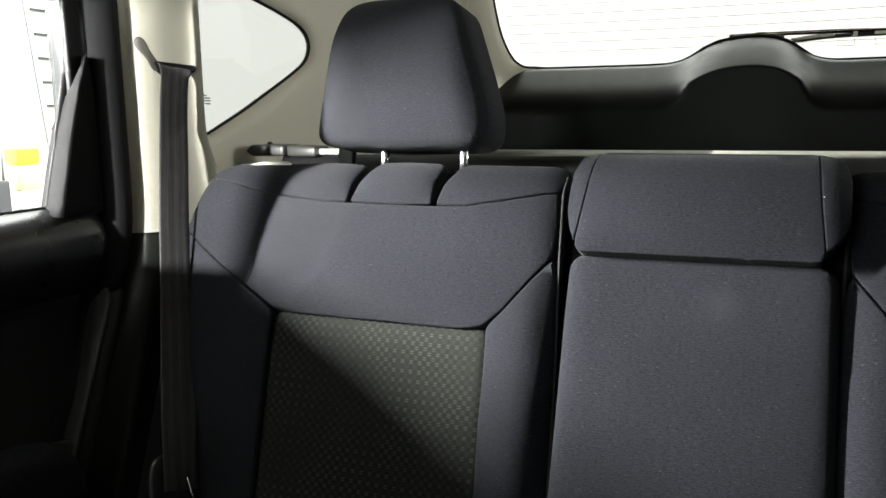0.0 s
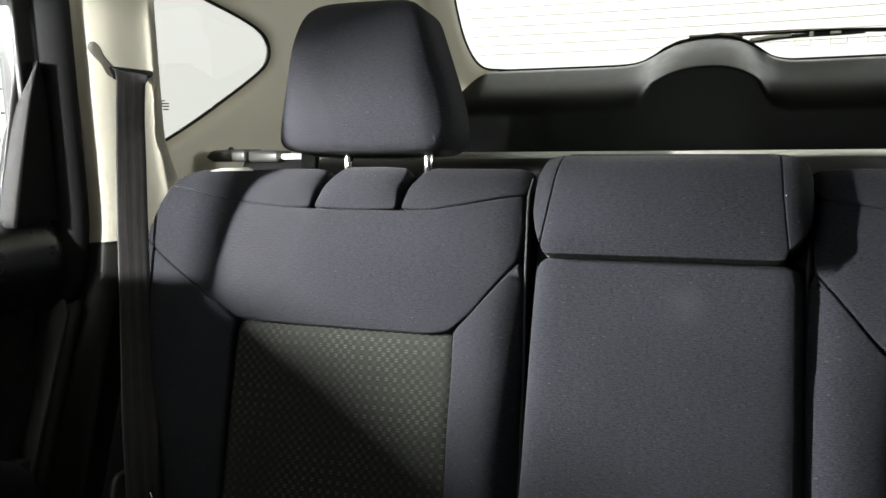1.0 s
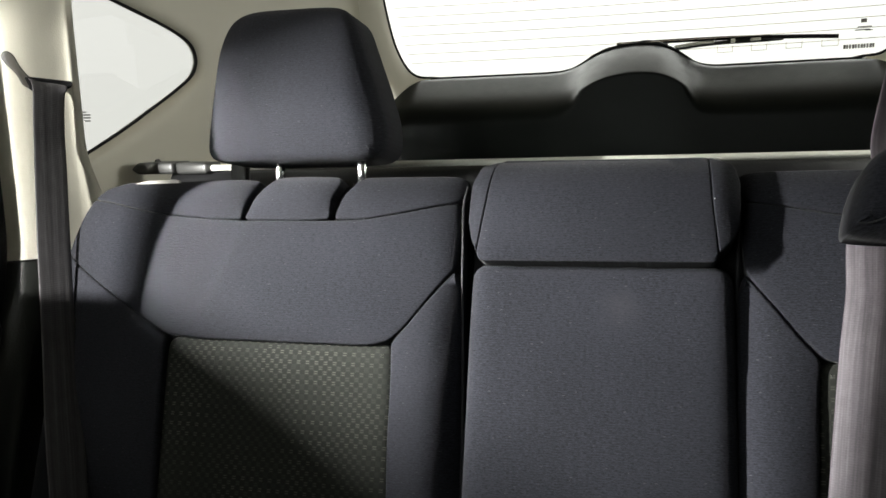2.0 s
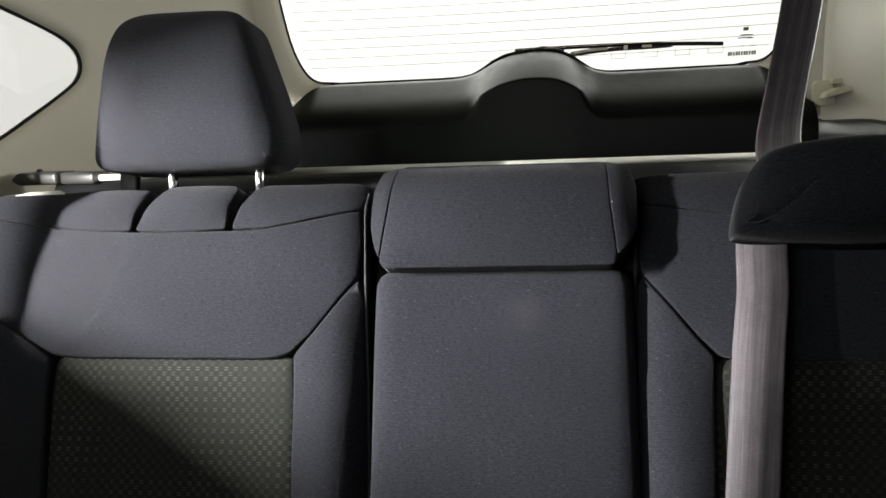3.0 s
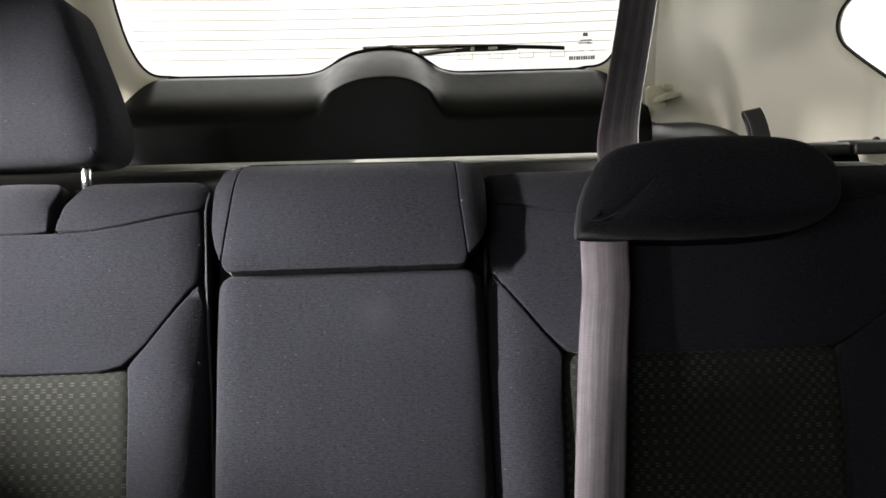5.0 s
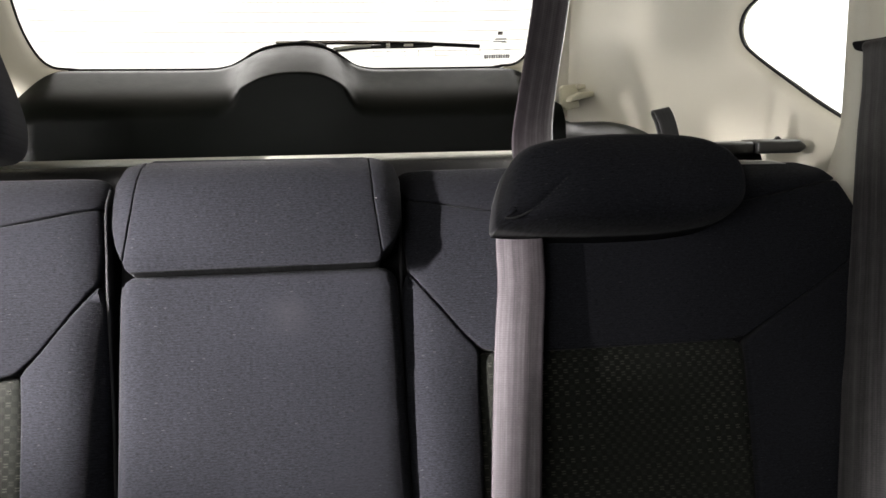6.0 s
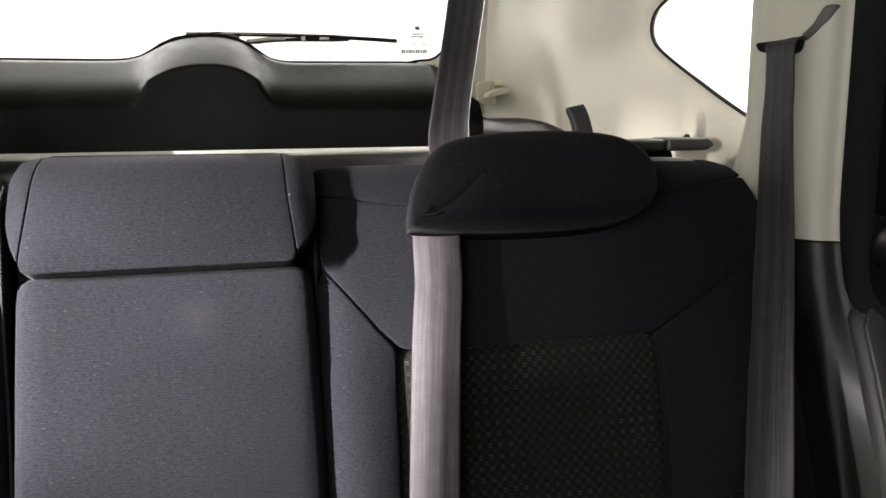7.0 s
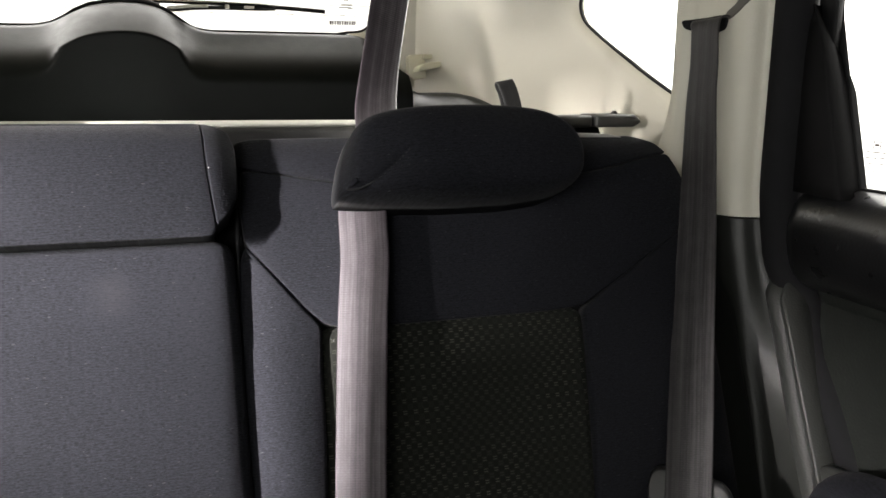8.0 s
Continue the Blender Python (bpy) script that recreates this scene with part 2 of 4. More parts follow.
def join(*datas):
    verts, faces, uvs = [], [], []
    for d in datas:
        n = len(verts)
        verts += list(d[0])
        faces += [tuple(i + n for i in f) for f in d[1]]
        uvs += list(d[2]) if len(d) > 2 else [(v[0], v[2]) for v in d[0]]
    return verts, faces, uvs


def rings(rows, closed=True, caps=True, uvs=None):
    """Skin rows of equally many points."""
    n = len(rows[0])
    verts = [p for r in rows for p in r]
    faces = []
    for i in range(len(rows) - 1):
        for j in range(n if closed else n - 1):
            k = (j + 1) % n
            faces.append((i * n + j, i * n + k, (i + 1) * n + k, (i + 1) * n + j))
    if caps and closed:
        faces += [tuple(range(n))[::-1], tuple((len(rows) - 1) * n + j for j in range(n))]
    uvs = uvs or [(p[0], p[2]) for p in verts]
    return verts, faces, uvs


def resample(pts, step, closed=True):
    pts = [np.array(p, float) for p in pts]
    if closed:
        pts = pts + [pts[0]]
    out = []
    for a, b in zip(pts, pts[1:]):
        n = max(1, int(round(np.linalg.norm(b - a) / step)))
        out += [a + (b - a) * i / n for i in range(n)]
    if not closed:
        out.append(pts[-1])
    return out


def soften(pts, times=2, closed=True):
    """Chaikin corner cutting."""
    for _ in range(times):
        out = []
        seq = list(zip(pts, pts[1:] + pts[:1])) if closed else list(zip(pts, pts[1:]))
        for a, b in seq:
            a, b = np.array(a, float), np.array(b, float)
            out += [a * 0.75 + b * 0.25, a * 0.25 + b * 0.75]
        if not closed:
            out = [np.array(pts[0], float)] + out + [np.array(pts[-1], float)]
        pts = out
    return pts


def spline(pts, per=8):
    """Catmull-Rom through points."""
    p = [np.array(q, float) for q in pts]
    p = [2 * p[0] - p[1]] + p + [2 * p[-1] - p[-2]]
    out = []
    for i in range(1, len(p) - 2):
        for k in range(per):
            t = k / per
            a, b, c, d = p[i - 1:i + 3]
            out.append(0.5 * (2 * b + (c - a) * t + (2 * a - 5 * b + 4 * c - d) * t * t + (3 * b - a - 3 * c + d) * t ** 3))
    out.append(p[-2])
    return out


def pillow(outline, place, depth=0.03, edge=0.006, bulge=0.0, lift=0.0, step=0.012, corner=0.004, power=2.0, edge_w=None):
    """A padded panel over a 2D outline: upright side, rounded rim, domed middle. place(u, v, w) gives metres."""
    pts, n0 = [], len(outline)
    corner = max(corner, 1.8 * edge)
    for i in range(n0):
        a, b, c = (np.array(outline[(i + k) % n0], float) for k in (-1, 0, 1))
        ra, rc = min(corner, np.linalg.norm(a - b) * 0.45), min(corner, np.linalg.norm(c - b) * 0.45)
        pa, pc = b + (a - b) / max(1e-9, np.linalg.norm(a - b)) * ra, b + (c - b) / max(1e-9, np.linalg.norm(c - b)) * rc
        pts += [(1 - t) ** 2 * pa + 2 * t * (1 - t) * b + t * t * pc for t in (0.0, 0.25, 0.5, 0.75, 1.0)]
    pts = resample(pts, step)
    pts = [q for i, q in enumerate(pts) if np.linalg.norm(q - pts[i - 1]) > 4e-4]
    p = np.array(pts)
    area = 0.5 * np.sum(p[:, 0] * np.roll(p[:, 1], -1) - np.roll(p[:, 0], -1) * p[:, 1])
    if area < 0:
        p = p[::-1]
    tangent = np.roll(p, -1, 0) - np.roll(p, 1, 0)
    normal = np.stack([tangent[:, 1], -tangent[:, 0]], 1)
    normal /= np.linalg.norm(normal, axis=1, keepdims=True) + 1e-12
    edge_w = edge if edge_w is None else edge_w
    flat = [(p, lift - depth), (p, lift - edge_w)]
    for a in (18, 36, 54, 72, 90):
        a = radians(a)
        flat.append((p - normal * edge * (1 - math.cos(a)), lift - edge_w + edge_w * math.sin(a)))
    inner = flat[-1][0]
    mid, half = (p.max(0) + p.min(0)) / 2, (p.max(0) - p.min(0)) / 2

    def dome(x):
        e = np.clip(np.abs((x - mid) / half), 0, 1) ** power
        return bulge * (1 - e[0]) * (1 - e[1])
    n = len(p)
    verts, uvs, faces = [], [], []
    for q, w in flat:
        for x in q:
            verts.append(tuple(place(x[0], x[1], w + dome(x))))
            uvs.append((x[0], x[1]))
    for i in range(len(flat) - 1):
        for j in range(n):
            k = (j + 1) % n
            faces.append((i * n + j, i * n + k, (i + 1) * n + k, (i + 1) * n + j))
    # an even field of points inside the rim
    gx, gy = np.meshgrid(np.arange(inner[:, 0].min(), inner[:, 0].max(), step), np.arange(inner[:, 1].min(), inner[:, 1].max(), step))
    field = np.stack([gx.ravel(), gy.ravel()], 1)
    near = np.sqrt(((field[:, None] - inner[None]) ** 2).sum(2)).min(1) if len(field) else np.zeros(0)
    x0, y0, x1, y1 = inner[:, 0], inner[:, 1], np.roll(inner[:, 0], -1), np.roll(inner[:, 1], -1)
    fy, fx = field[:, 1:2], field[:, 0:1]
    cross = ((y0 > fy) != (y1 > fy)) & (fx < (x1 - x0) * (fy - y0) / np.where(y1 == y0, 1e-12, y1 - y0) + x0)
    field = field[(cross.sum(1) % 2 == 1) & (near > 0.6 * step)]
    source = [Vector(q) for q in inner] + [Vector(q) for q in field]
    out_v, _, out_f, back, _, _ = geometry.delaunay_2d_cdt(source, [], [list(range(n))], 1, 1e-7)
    base, index = (len(flat) - 1) * n, []
    for q, ids in zip(out_v, back):
        if ids and ids[0] < n:
            index.append(base + ids[0])
        else:
            index.append(len(verts))
            x = np.array(q)
            verts.append(tuple(place(x[0], x[1], lift + dome(x))))
            uvs.append((x[0], x[1]))
    faces += [tuple(index[i] for i in f) for f in out_f if len({index[i] for i in f}) == 3]
    faces.append(tuple(range(n))[::-1])
    return verts, faces, uvs


def ribbon(path, across, width, thick=0.0014, per=8, offset=0.0):
    """A strap along points, with the direction of its width at each."""
    mid, dirs = spline(path, per), spline(across, per)
    rows, uvs, run = [], [], 0.0
    for i, (m, d) in enumerate(zip(mid, dirs)):
        t = mid[min(i + 1, len(mid) - 1)] - mid[max(i - 1, 0)]
        t = t / np.linalg.norm(t)
        d = d - t * (d @ t)
        d /= np.linalg.norm(d)
        nrm = np.cross(t, d)
        run += np.linalg.norm(mid[i] - mid[i - 1]) if i else 0.0
        ring = []
        for a, b in ((-0.5, -0.3), (-0.46, -0.5), (-0.25, -0.5), (0, -0.5), (0.25, -0.5), (0.46, -0.5), (0.5, -0.3), (0.5, 0.3), (0.46, 0.5), (0.25, 0.5), (0, 0.5), (-0.25, 0.5), (-0.46, 0.5), (-0.5, 0.3)):
            ring.append(m + d * a * width + nrm * (b * thick + offset))
            uvs.append((a * width, run))
        rows.append(ring)
    return rings(rows, True, True, uvs)


def tube(path, radius, sides=10, per=6, smooth_path=True, flat=1.0):
    """A round bar along points; flat squeezes it in its second direction."""
    mid = spline(path, per) if smooth_path and len(path) > 2 else [np.array(p, float) for p in path]
    rows, a = [], None
    for i, m in enumerate(mid):
        t = mid[min(i + 1, len(mid) - 1)] - mid[max(i - 1, 0)]
        t = t / np.linalg.norm(t)
        if a is None:
            a = np.cross(t, np.array([0.0, 0.0, 1.0]) if abs(t[2]) < 0.8 else np.array([0.0, 1.0, 0.0]))
        a = a - t * (a @ t)
        a /= np.linalg.norm(a)
        b = np.cross(a, t)
        rows.append([m + radius * (a * math.cos(2 * math.pi * k / sides) + flat * b * math.sin(2 * math.pi * k / sides)) for k in range(sides)])
    return rings(rows)


def block(a, b, bevel=0.004):
    """A box from corner a to corner b with rounded edges."""
    bm = bmesh.new()
    bmesh.ops.create_cube(bm, size=1.0)
    for v in bm.verts:
        v.co = Vector([(a[i] + b[i]) / 2 + v.co[i] * (b[i] - a[i]) for i in range(3)])
    if bevel:
        bmesh.ops.bevel(bm, geom=bm.edges[:], offset=bevel, segments=3, affect="EDGES", profile=0.5)
    bm.verts.index_update()
    out = [tuple(v.co) for v in bm.verts], [tuple(v.index for v in f.verts) for f in bm.faces]
    bm.free()
    return out


def prism(poly, place, lo, hi, bevel=0.003, segments=3):
    """A plate over a 2D outline between heights lo and hi of place(u, v, w)."""
    bm = bmesh.new()
    n = len(poly)
    low = [bm.verts.new(place(p[0], p[1], lo)) for p in poly]
    top = [bm.verts.new(place(p[0], p[1], hi)) for p in poly]
    bm.faces.new(low[::-1])
    bm.faces.new(top)
    for i in range(n):
        bm.faces.new((low[i], low[(i + 1) % n], top[(i + 1) % n], top[i]))
    if bevel:
        bmesh.ops.bevel(bm, geom=bm.edges[:], offset=bevel, segments=segments, affect="EDGES", profile=0.5)
    bm.verts.index_update()
    out = [tuple(v.co) for v in bm.verts], [tuple(v.index for v in f.verts) for f in bm.faces]
    bm.free()
    return out


def ease(x):
    x = np.clip(x, 0.0, 1.0)
    return x * x * (3 - 2 * x)


def roll(x):
    """How far a rounded edge has fallen back, 0 to 1 over its width."""
    x = np.clip(x, 0.0, 1.0)
    return 1 - np.sqrt(1 - 0.985 * x * x)


# ---- the shell of the cabin ----
def side_x(y):
    """Half width of the rear side trim along the car."""
    return float(np.interp(y, [0.9, 1.1, 1.25, 1.45, 1.6, 1.69, 1.745], [0.712, 0.708, 0.698, 0.660, 0.612, 0.577, 0.540]))


single("floor", block((-0.9, -1.5, -0.05), (0.9, 1.95, 0.0), 0), CARPET, "dark cabin floor carpet", "floor", "structure")
single("ceiling", block((-0.9, -1.5, 1.33), (0.9, 1.95, 1.37), 0), LINER, "pale cloth headliner under the roof", "ceiling", "structure")
# Unseen walls ahead; their edges and the post are placed to cut lamp light.
single("wall_front", block((-0.625, -1.5, 0.0), (0.9, -1.45, 1.33), 0), SOFT_BLACK, "plain dark unseen closing wall ahead of the cabin", "wall", "structure")
single("wall_blocker", block((-0.735, -0.43, 0.0), (-0.50, -0.40, 0.985), 0), SOFT_BLACK, "plain dark unseen low wall added to block light", "wall", "structure")
single("wall_blocker_low", block((-0.50, -0.43, 0.0), (-0.06, -0.40, 0.88), 0), SOFT_BLACK, "plain dark unseen low wall added to block light", "wall", "structure")
single("wall_front_low", block((-0.9, -1.5, 0.0), (-0.625, -1.45, 1.165), 0), SOFT_BLACK, "plain dark unseen wall whose top edge cuts lamp light", "wall", "structure")
single("wall_front_blocker", block((-0.686, -1.5, 1.165), (-0.668, -1.45, 1.33), 0), SOFT_BLACK, "plain dark unseen post added to shade the left pillar", "wall", "structure")
for s, side in ((-1, "left"), (1, "right")):
    a, b = sorted((s * 0.74, s * 0.77))
    c, d = sorted((s * 0.742, s * 0.785))
    # Unseen front window; pillar, rail and sill edges set where lamp light stops.
    for piece, shape in (("front", [(-1.45, 0.0), (0.219, 0.0), (0.219, 0.88), (0.232, 0.925), (-1.45, 0.925)]), ("front_rail", [(-1.45, 1.03), (0.263, 1.03), (0.316, 1.21), (0.351, 1.33), (-1.45, 1.33)]), ("front_pillar", [(0.119, 0.925), (0.232, 0.925), (0.263, 1.03), (0.148, 1.03)]), ("front_corner", [(-1.45, 0.925), (-1.21, 0.925), (-1.21, 1.03), (-1.45, 1.03)])):
        single("wall_" + side + "_" + piece, prism(shape, lambda u, v, w, s=s: (s * w, u, v), 0.74, 0.77, 0), SOFT_BLACK, "plain dark unseen side of the cabin round the front window", "wall", "structure", smooth=False)
    single("wall_" + side + "_rear", block((c, 0.75, 0.0), (d, 1.95, 0.80), 0), SOFT_BLACK, "dark lower body side behind the rear door", "wall", "structure")
    single("wall_" + side + "_pillar", block((c, 0.738 if s < 0 else 0.790, 0.80), (d, 0.90, 1.33), 0), SOFT_BLACK, "dark body pillar behind the rear door", "wall", "structure")
    # Left rail's lower edge dips to keep lamp light off the right trim.
    rail = [(-0.06, 1.33), (-0.06, 1.15), (0.74, 1.15), (0.74, 1.33)] if s > 0 else [(-0.06, 1.33), (-0.06, 1.150), (0.30, 1.138), (0.43, 1.138), (0.455, 1.07), (0.535, 1.07), (0.55, 1.162), (0.60, 1.140), (0.62, 1.126), (0.645, 1.104), (0.68, 1.10), (0.74, 1.10), (0.74, 1.33)]
    single("wall_" + side + "_roof_rail", prism(rail, lambda u, v, w, s=s: (s * (0.728 + w), u, v), 0.0, 0.045, 0), SOFT_BLACK, "dark unseen roof rail over the rear door", "wall", "structure", smooth=False)

QUARTER = [(0.88, 0.900), (1.037, 0.958), (1.126, 0.998), (1.192, 1.030), (1.228, 1.051), (1.241, 1.079), (1.224, 1.107), (1.160, 1.128), (1.04, 1.154), (0.88, 1.18)]


def quarter_trim(s):
    """Cream side trim behind the rear seat, with the opening of the quarter window."""
    hole = np.array(resample(soften(QUARTER, 2), 0.006))
    c = np.array([1.04, 1.05])
    lo_y, hi_y, hi_z = 0.86, 1.742, 1.335

    def low_z(y):
        return float(np.interp(y, [0.86, 1.742], [0.80, 0.82]))
    rows = [[], [], [], [], []]
    for p in hole:
        d = p - c
        d /= np.linalg.norm(d)
        n = d
        rows[0].append((s * (side_x(p[0]) + 0.018), *(p - n * 0.002)))
        rows[1].append((s * (side_x(p[0]) + 0.010), *(p + n * 0.000)))
        rows[2].append((s * (side_x(p[0]) + 0.004), *(p + n * 0.006)))
        rows[3].append((s * side_x(p[0]), *(p + n * 0.014)))
        rows[4].append((s * side_x(p[0] + n[0] * 0.03), *(p + n * 0.028)))
    start = [np.array(q[1:]) for q in rows[4]]
    outer = []
    for q in start:
        d = q - c
        k = 99.0
        if d[0] > 1e-6:
            k = min(k, (hi_y - c[0]) / d[0])
        if d[0] < -1e-6:
            k = min(k, (lo_y - c[0]) / d[0])
        if d[1] > 1e-6:
            k = min(k, (hi_z - c[1]) / d[1])
        if d[1] < -1e-6:
            for _ in range(12):
                y = c[0] + d[0] * min(k, (c[1] - 0.86) / -d[1])
                k = min(k, (low_z(min(max(y, lo_y), hi_y)) - c[1]) / d[1])
        outer.append(c + d * max(k, 1.0))
    for t in np.linspace(0.08, 1.0, 12):
        rows.append([(s * (side_x(q[0] + (e[0] - q[0]) * t)), *(q + (e - q) * t)) for q, e in zip(start, outer)])
    return rings(rows, True, False)


def quarter_seal(s):
    hole = soften(QUARTER, 2)
    return tube([(s * (side_x(p[0]) + 0.013), p[0], p[1]) for p in list(hole) + [hole[0]]], 0.0034, 8, smooth_path=False)


def pillar_section(z):
    """Cross-section of the rear door pillar trim at height z, as (half width, y). Below the seat's shoulder a ridge runs forward and the face behind it falls away."""
    k = ease((0.86 - z) / 0.45)
    low = ease((0.80 - z) / 0.10)
    front = 0.767 - 0.149 * k - 0.05 * ease((0.72 - z) / 0.3)
    ridge = float(np.interp(z, [0.0, 0.53, 0.60, 0.65, 0.70, 0.76, 0.80], [0.50, 0.698, 0.720, 0.740, 0.757, 0.775, 0.790]))
    upper = [(0.735, front + 0.002), (0.700, front), (0.690, front + 0.006), (0.676 - 0.006 * k, front + 0.012 + 0.028 * k), (0.664 - 0.011 * k, front + 0.030 + 0.029 * k), (0.656 - 0.021 * k, front + 0.078 + 0.012 * k), (0.652, 0.858), (0.662, 0.880), (0.688, 0.900), (0.735, 0.912)]
    lower = [(0.735, front + 0.002), (0.702, front), (0.694, front + 0.008), (0.677, ridge - 0.013), (0.6685, ridge - 0.001), (0.6725, ridge + 0.016), (0.690, 0.858), (0.694, 0.880), (0.704, 0.900), (0.735, 0.912)]
    return [(a[0] + (b[0] - a[0]) * low, a[1] + (b[1] - a[1]) * low) for a, b in zip(upper, lower)]


def rear_swell(s, y, z):
    """How far the rear edge of the right pillar trim stands in from the left one's."""
    return 0.011 * ease((y - 0.846) / 0.016) * ease((z - 0.82) / 0.06) if s > 0 else 0.0


def pillar(s, z0, z1, n, flare=False):
    rows = []
    for z in np.linspace(z0, z1, n):
        sec = spline(pillar_section(z), 4)
        low = 0.05 * ease((0.95 - z) / 0.12) if not flare else 0.0
        rows.append([(s * (q[0] - 0.02 * ease((z - 1.1) / 0.2) - rear_swell(s, q[1], z)), q[1] + (low * ease((q[1] - 0.82) / 0.1)), z) for q in sec])
    return rings(rows, False, False)


for s, side, num in ((-1, "left", 1), (1, "right", 2)):
    trim = tagged(part("trim_quarter_" + side, quarter_trim(s), CREAM), "cream moulded side trim round the quarter window", "side trim", "", "structure")
    part("seal", quarter_seal(s), RUBBER, trim, "black rubber seal")
    up = tagged(part("trim_pillar_" + side, pillar(s, 0.808, 1.335, 30), CREAM), "cream pillar trim behind the rear door", "pillar trim", "", "structure")
    low = tagged(part("trim_pillar_lower_" + side, pillar(s, 0.02, 0.806, 40, True), PILLAR_DARK), "dark satin lower pillar trim beside the seat", "pillar trim", "", "structure")
    glass_line = resample(soften([(0.85, 0.88), (1.04, 0.94), (1.27, 1.04), (1.27, 1.12), (1.1, 1.16), (0.85, 1.20)], 1), 0.02)
    window = tagged(part("window_%d" % (num + 1), prism([tuple(q) for q in glass_line], lambda u, v, w, s=s: (s * (side_x(u) + 0.018 + w), u, v), 0.0, 0.004, 0), TINTED if s < 0 else GLASS, smooth=False), "fixed quarter window glass", "window", "", "structure")
    window.visible_shadow = s < 0
    if s < 0:
        for y, z, wd in ((0.958, 0.9865, 0.010), (0.960, 0.9825, 0.016), (0.961, 0.9785, 0.015), (0.963, 0.9740, 0.012)):
            part("print_mark", prism([(y, z), (y + wd, z), (y + wd, z + 0.0018), (y, z + 0.0018)], lambda u, v, w, s=s: (s * (side_x(u) + 0.0165 + w), u, v), 0, 0.0008, 0), INK, window, smooth=False)

# ---- doors ----
def door(s, num):
    prof = spline([(0.770, 0.842), (0.737, 0.850), (0.714, 0.847), (0.694, 0.835), (0.683, 0.812), (0.684, 0.785), (0.694, 0.757), (0.708, 0.744)], 5)
    low = spline([(0.704, 0.752), (0.712, 0.735), (0.716, 0.72), (0.718, 0.64), (0.712, 0.56), (0.706, 0.40), (0.712, 0.20), (0.73, 0.03)], 5)
    d = thing("door_%d" % num, "dark padded rear door trim with a closed window", "door", (s * 0.74, 0.34, 0.0), "", "structure")

    def sweep(pr, y0, y1):
        rows = []
        for y, k in [(y0, 0.0), (y1 - 0.03, 0.0), (y1 - 0.015, 0.006), (y1 - 0.006, 0.014), (y1 - 0.001, 0.026), (y1, 0.05)]:
            rows.append([(s * min(q[0] + k, 0.785), y, q[1]) for q in pr])
        return rings(rows, False, False)
    part("outer_skin", block(tuple(np.minimum((s * 0.786, -0.06, 0.0), (s * 0.81, 0.80, 0.822))), tuple(np.maximum((s * 0.786, -0.06, 0.0), (s * 0.81, 0.80, 0.822))), 0), SOFT_BLACK, d, smooth=False)
    part("upper_pad", sweep(prof, -0.06, 0.727), PAD_VINYL, d, "soft black vinyl upper pad")
    part("door_panel", sweep(low, -0.06, 0.705), PANEL_CLOTH, d, "dark pebbled lower panel")
    rest = soften([(-0.02, 0.50), (-0.02, 0.607), (0.50, 0.607), (0.545, 0.604), (0.578, 0.598), (0.604, 0.585), (0.619, 0.565), (0.626, 0.54), (0.628, 0.50)], 1)
    part("armrest", pillow([tuple(p) for p in rest], lambda u, v, w: (s * (0.70 - w), u, v), 0.03, 0.02, 0.006, 0.05, edge_w=0.03), NAVY, d, "dark cloth armrest")
    part("armrest_end", pillow([(0.56, 0.48), (0.56, 0.578), (0.620, 0.578), (0.6417, 0.572), (0.6554, 0.5566), (0.6635, 0.5385), (0.669, 0.48)], lambda u, v, w: (s * (0.704 - w), u, v), 0.012, 0.006, 0.0, 0.014, corner=0.008, step=0.008), GREY_DARK, d, "dark grey plastic end of the armrest")
    # the triangular cover: a narrow face to the glass, a ridge, and a broad face to the pillar
    rows = []
    for z, glass_x, glass_y, ridge_y, rear_y, back in ((0.842, 0.7095, 0.649, 0.6475, 0.737, 0.738), (0.855, 0.7095, 0.6528, 0.6512, 0.737, 0.738), (0.90, 0.7095, 0.6655, 0.6633, 0.737, 0.738), (0.945, 0.7095, 0.6785, 0.6755, 0.736, 0.738), (0.978, 0.7095, 0.6895, 0.6855, 0.733, 0.730), (0.990, 0.7075, 0.6935, 0.6885, 0.731, 0.712), (1.006, 0.7010, 0.6985, 0.6955, 0.727, 0.7085), (1.020, 0.6945, 0.7025, 0.7010, 0.7235, 0.7085), (1.029, 0.6915, 0.7050, 0.7045, 0.722, 0.7085)):
        ridge_x, k = 0.6885, 0.16
        rear_x = 0.705
        rows.append([(s * x, y, z) for x, y in ((back, glass_y + 0.012), (max(glass_x, min(back, glass_x + 0.006)), glass_y + 0.007), (glass_x, glass_y), (ridge_x + (glass_x - ridge_x) * k, ridge_y + (glass_y - ridge_y) * k), (ridge_x + 0.0004, ridge_y + 0.0012), (ridge_x + (rear_x - ridge_x) * 0.05, ridge_y + (rear_y - ridge_y) * 0.07), (ridge_x + (rear_x - ridge_x) * 0.45, ridge_y + (rear_y - ridge_y) * 0.5), (rear_x, rear_y), (rear_x + 0.003, rear_y + 0.003), (back, rear_y + 0.003))])
    part("corner_cover", rings(rows), MATTE_BLACK, d, "matte black triangular corner cover")
    rows = []
    for z, lean in ((0.962, 0.0), (0.985, 0.0), (1.03, 0.0), (1.094, 0.001), (1.15, 0.006), (1.225, 0.018)):
        rows.append([(s * x, y - lean, z) for x, y in ((0.736, 0.7150), (0.7245, 0.7045), (0.7225, 0.7030), (0.7105, 0.6962), (0.7090, 0.6966), (0.7088, 0.699), (0.7090, 0.7195), (0.711, 0.7215), (0.736, 0.7215))])
    part("sash", rings(rows), RUBBER, d, "black window sash")
    rows = []
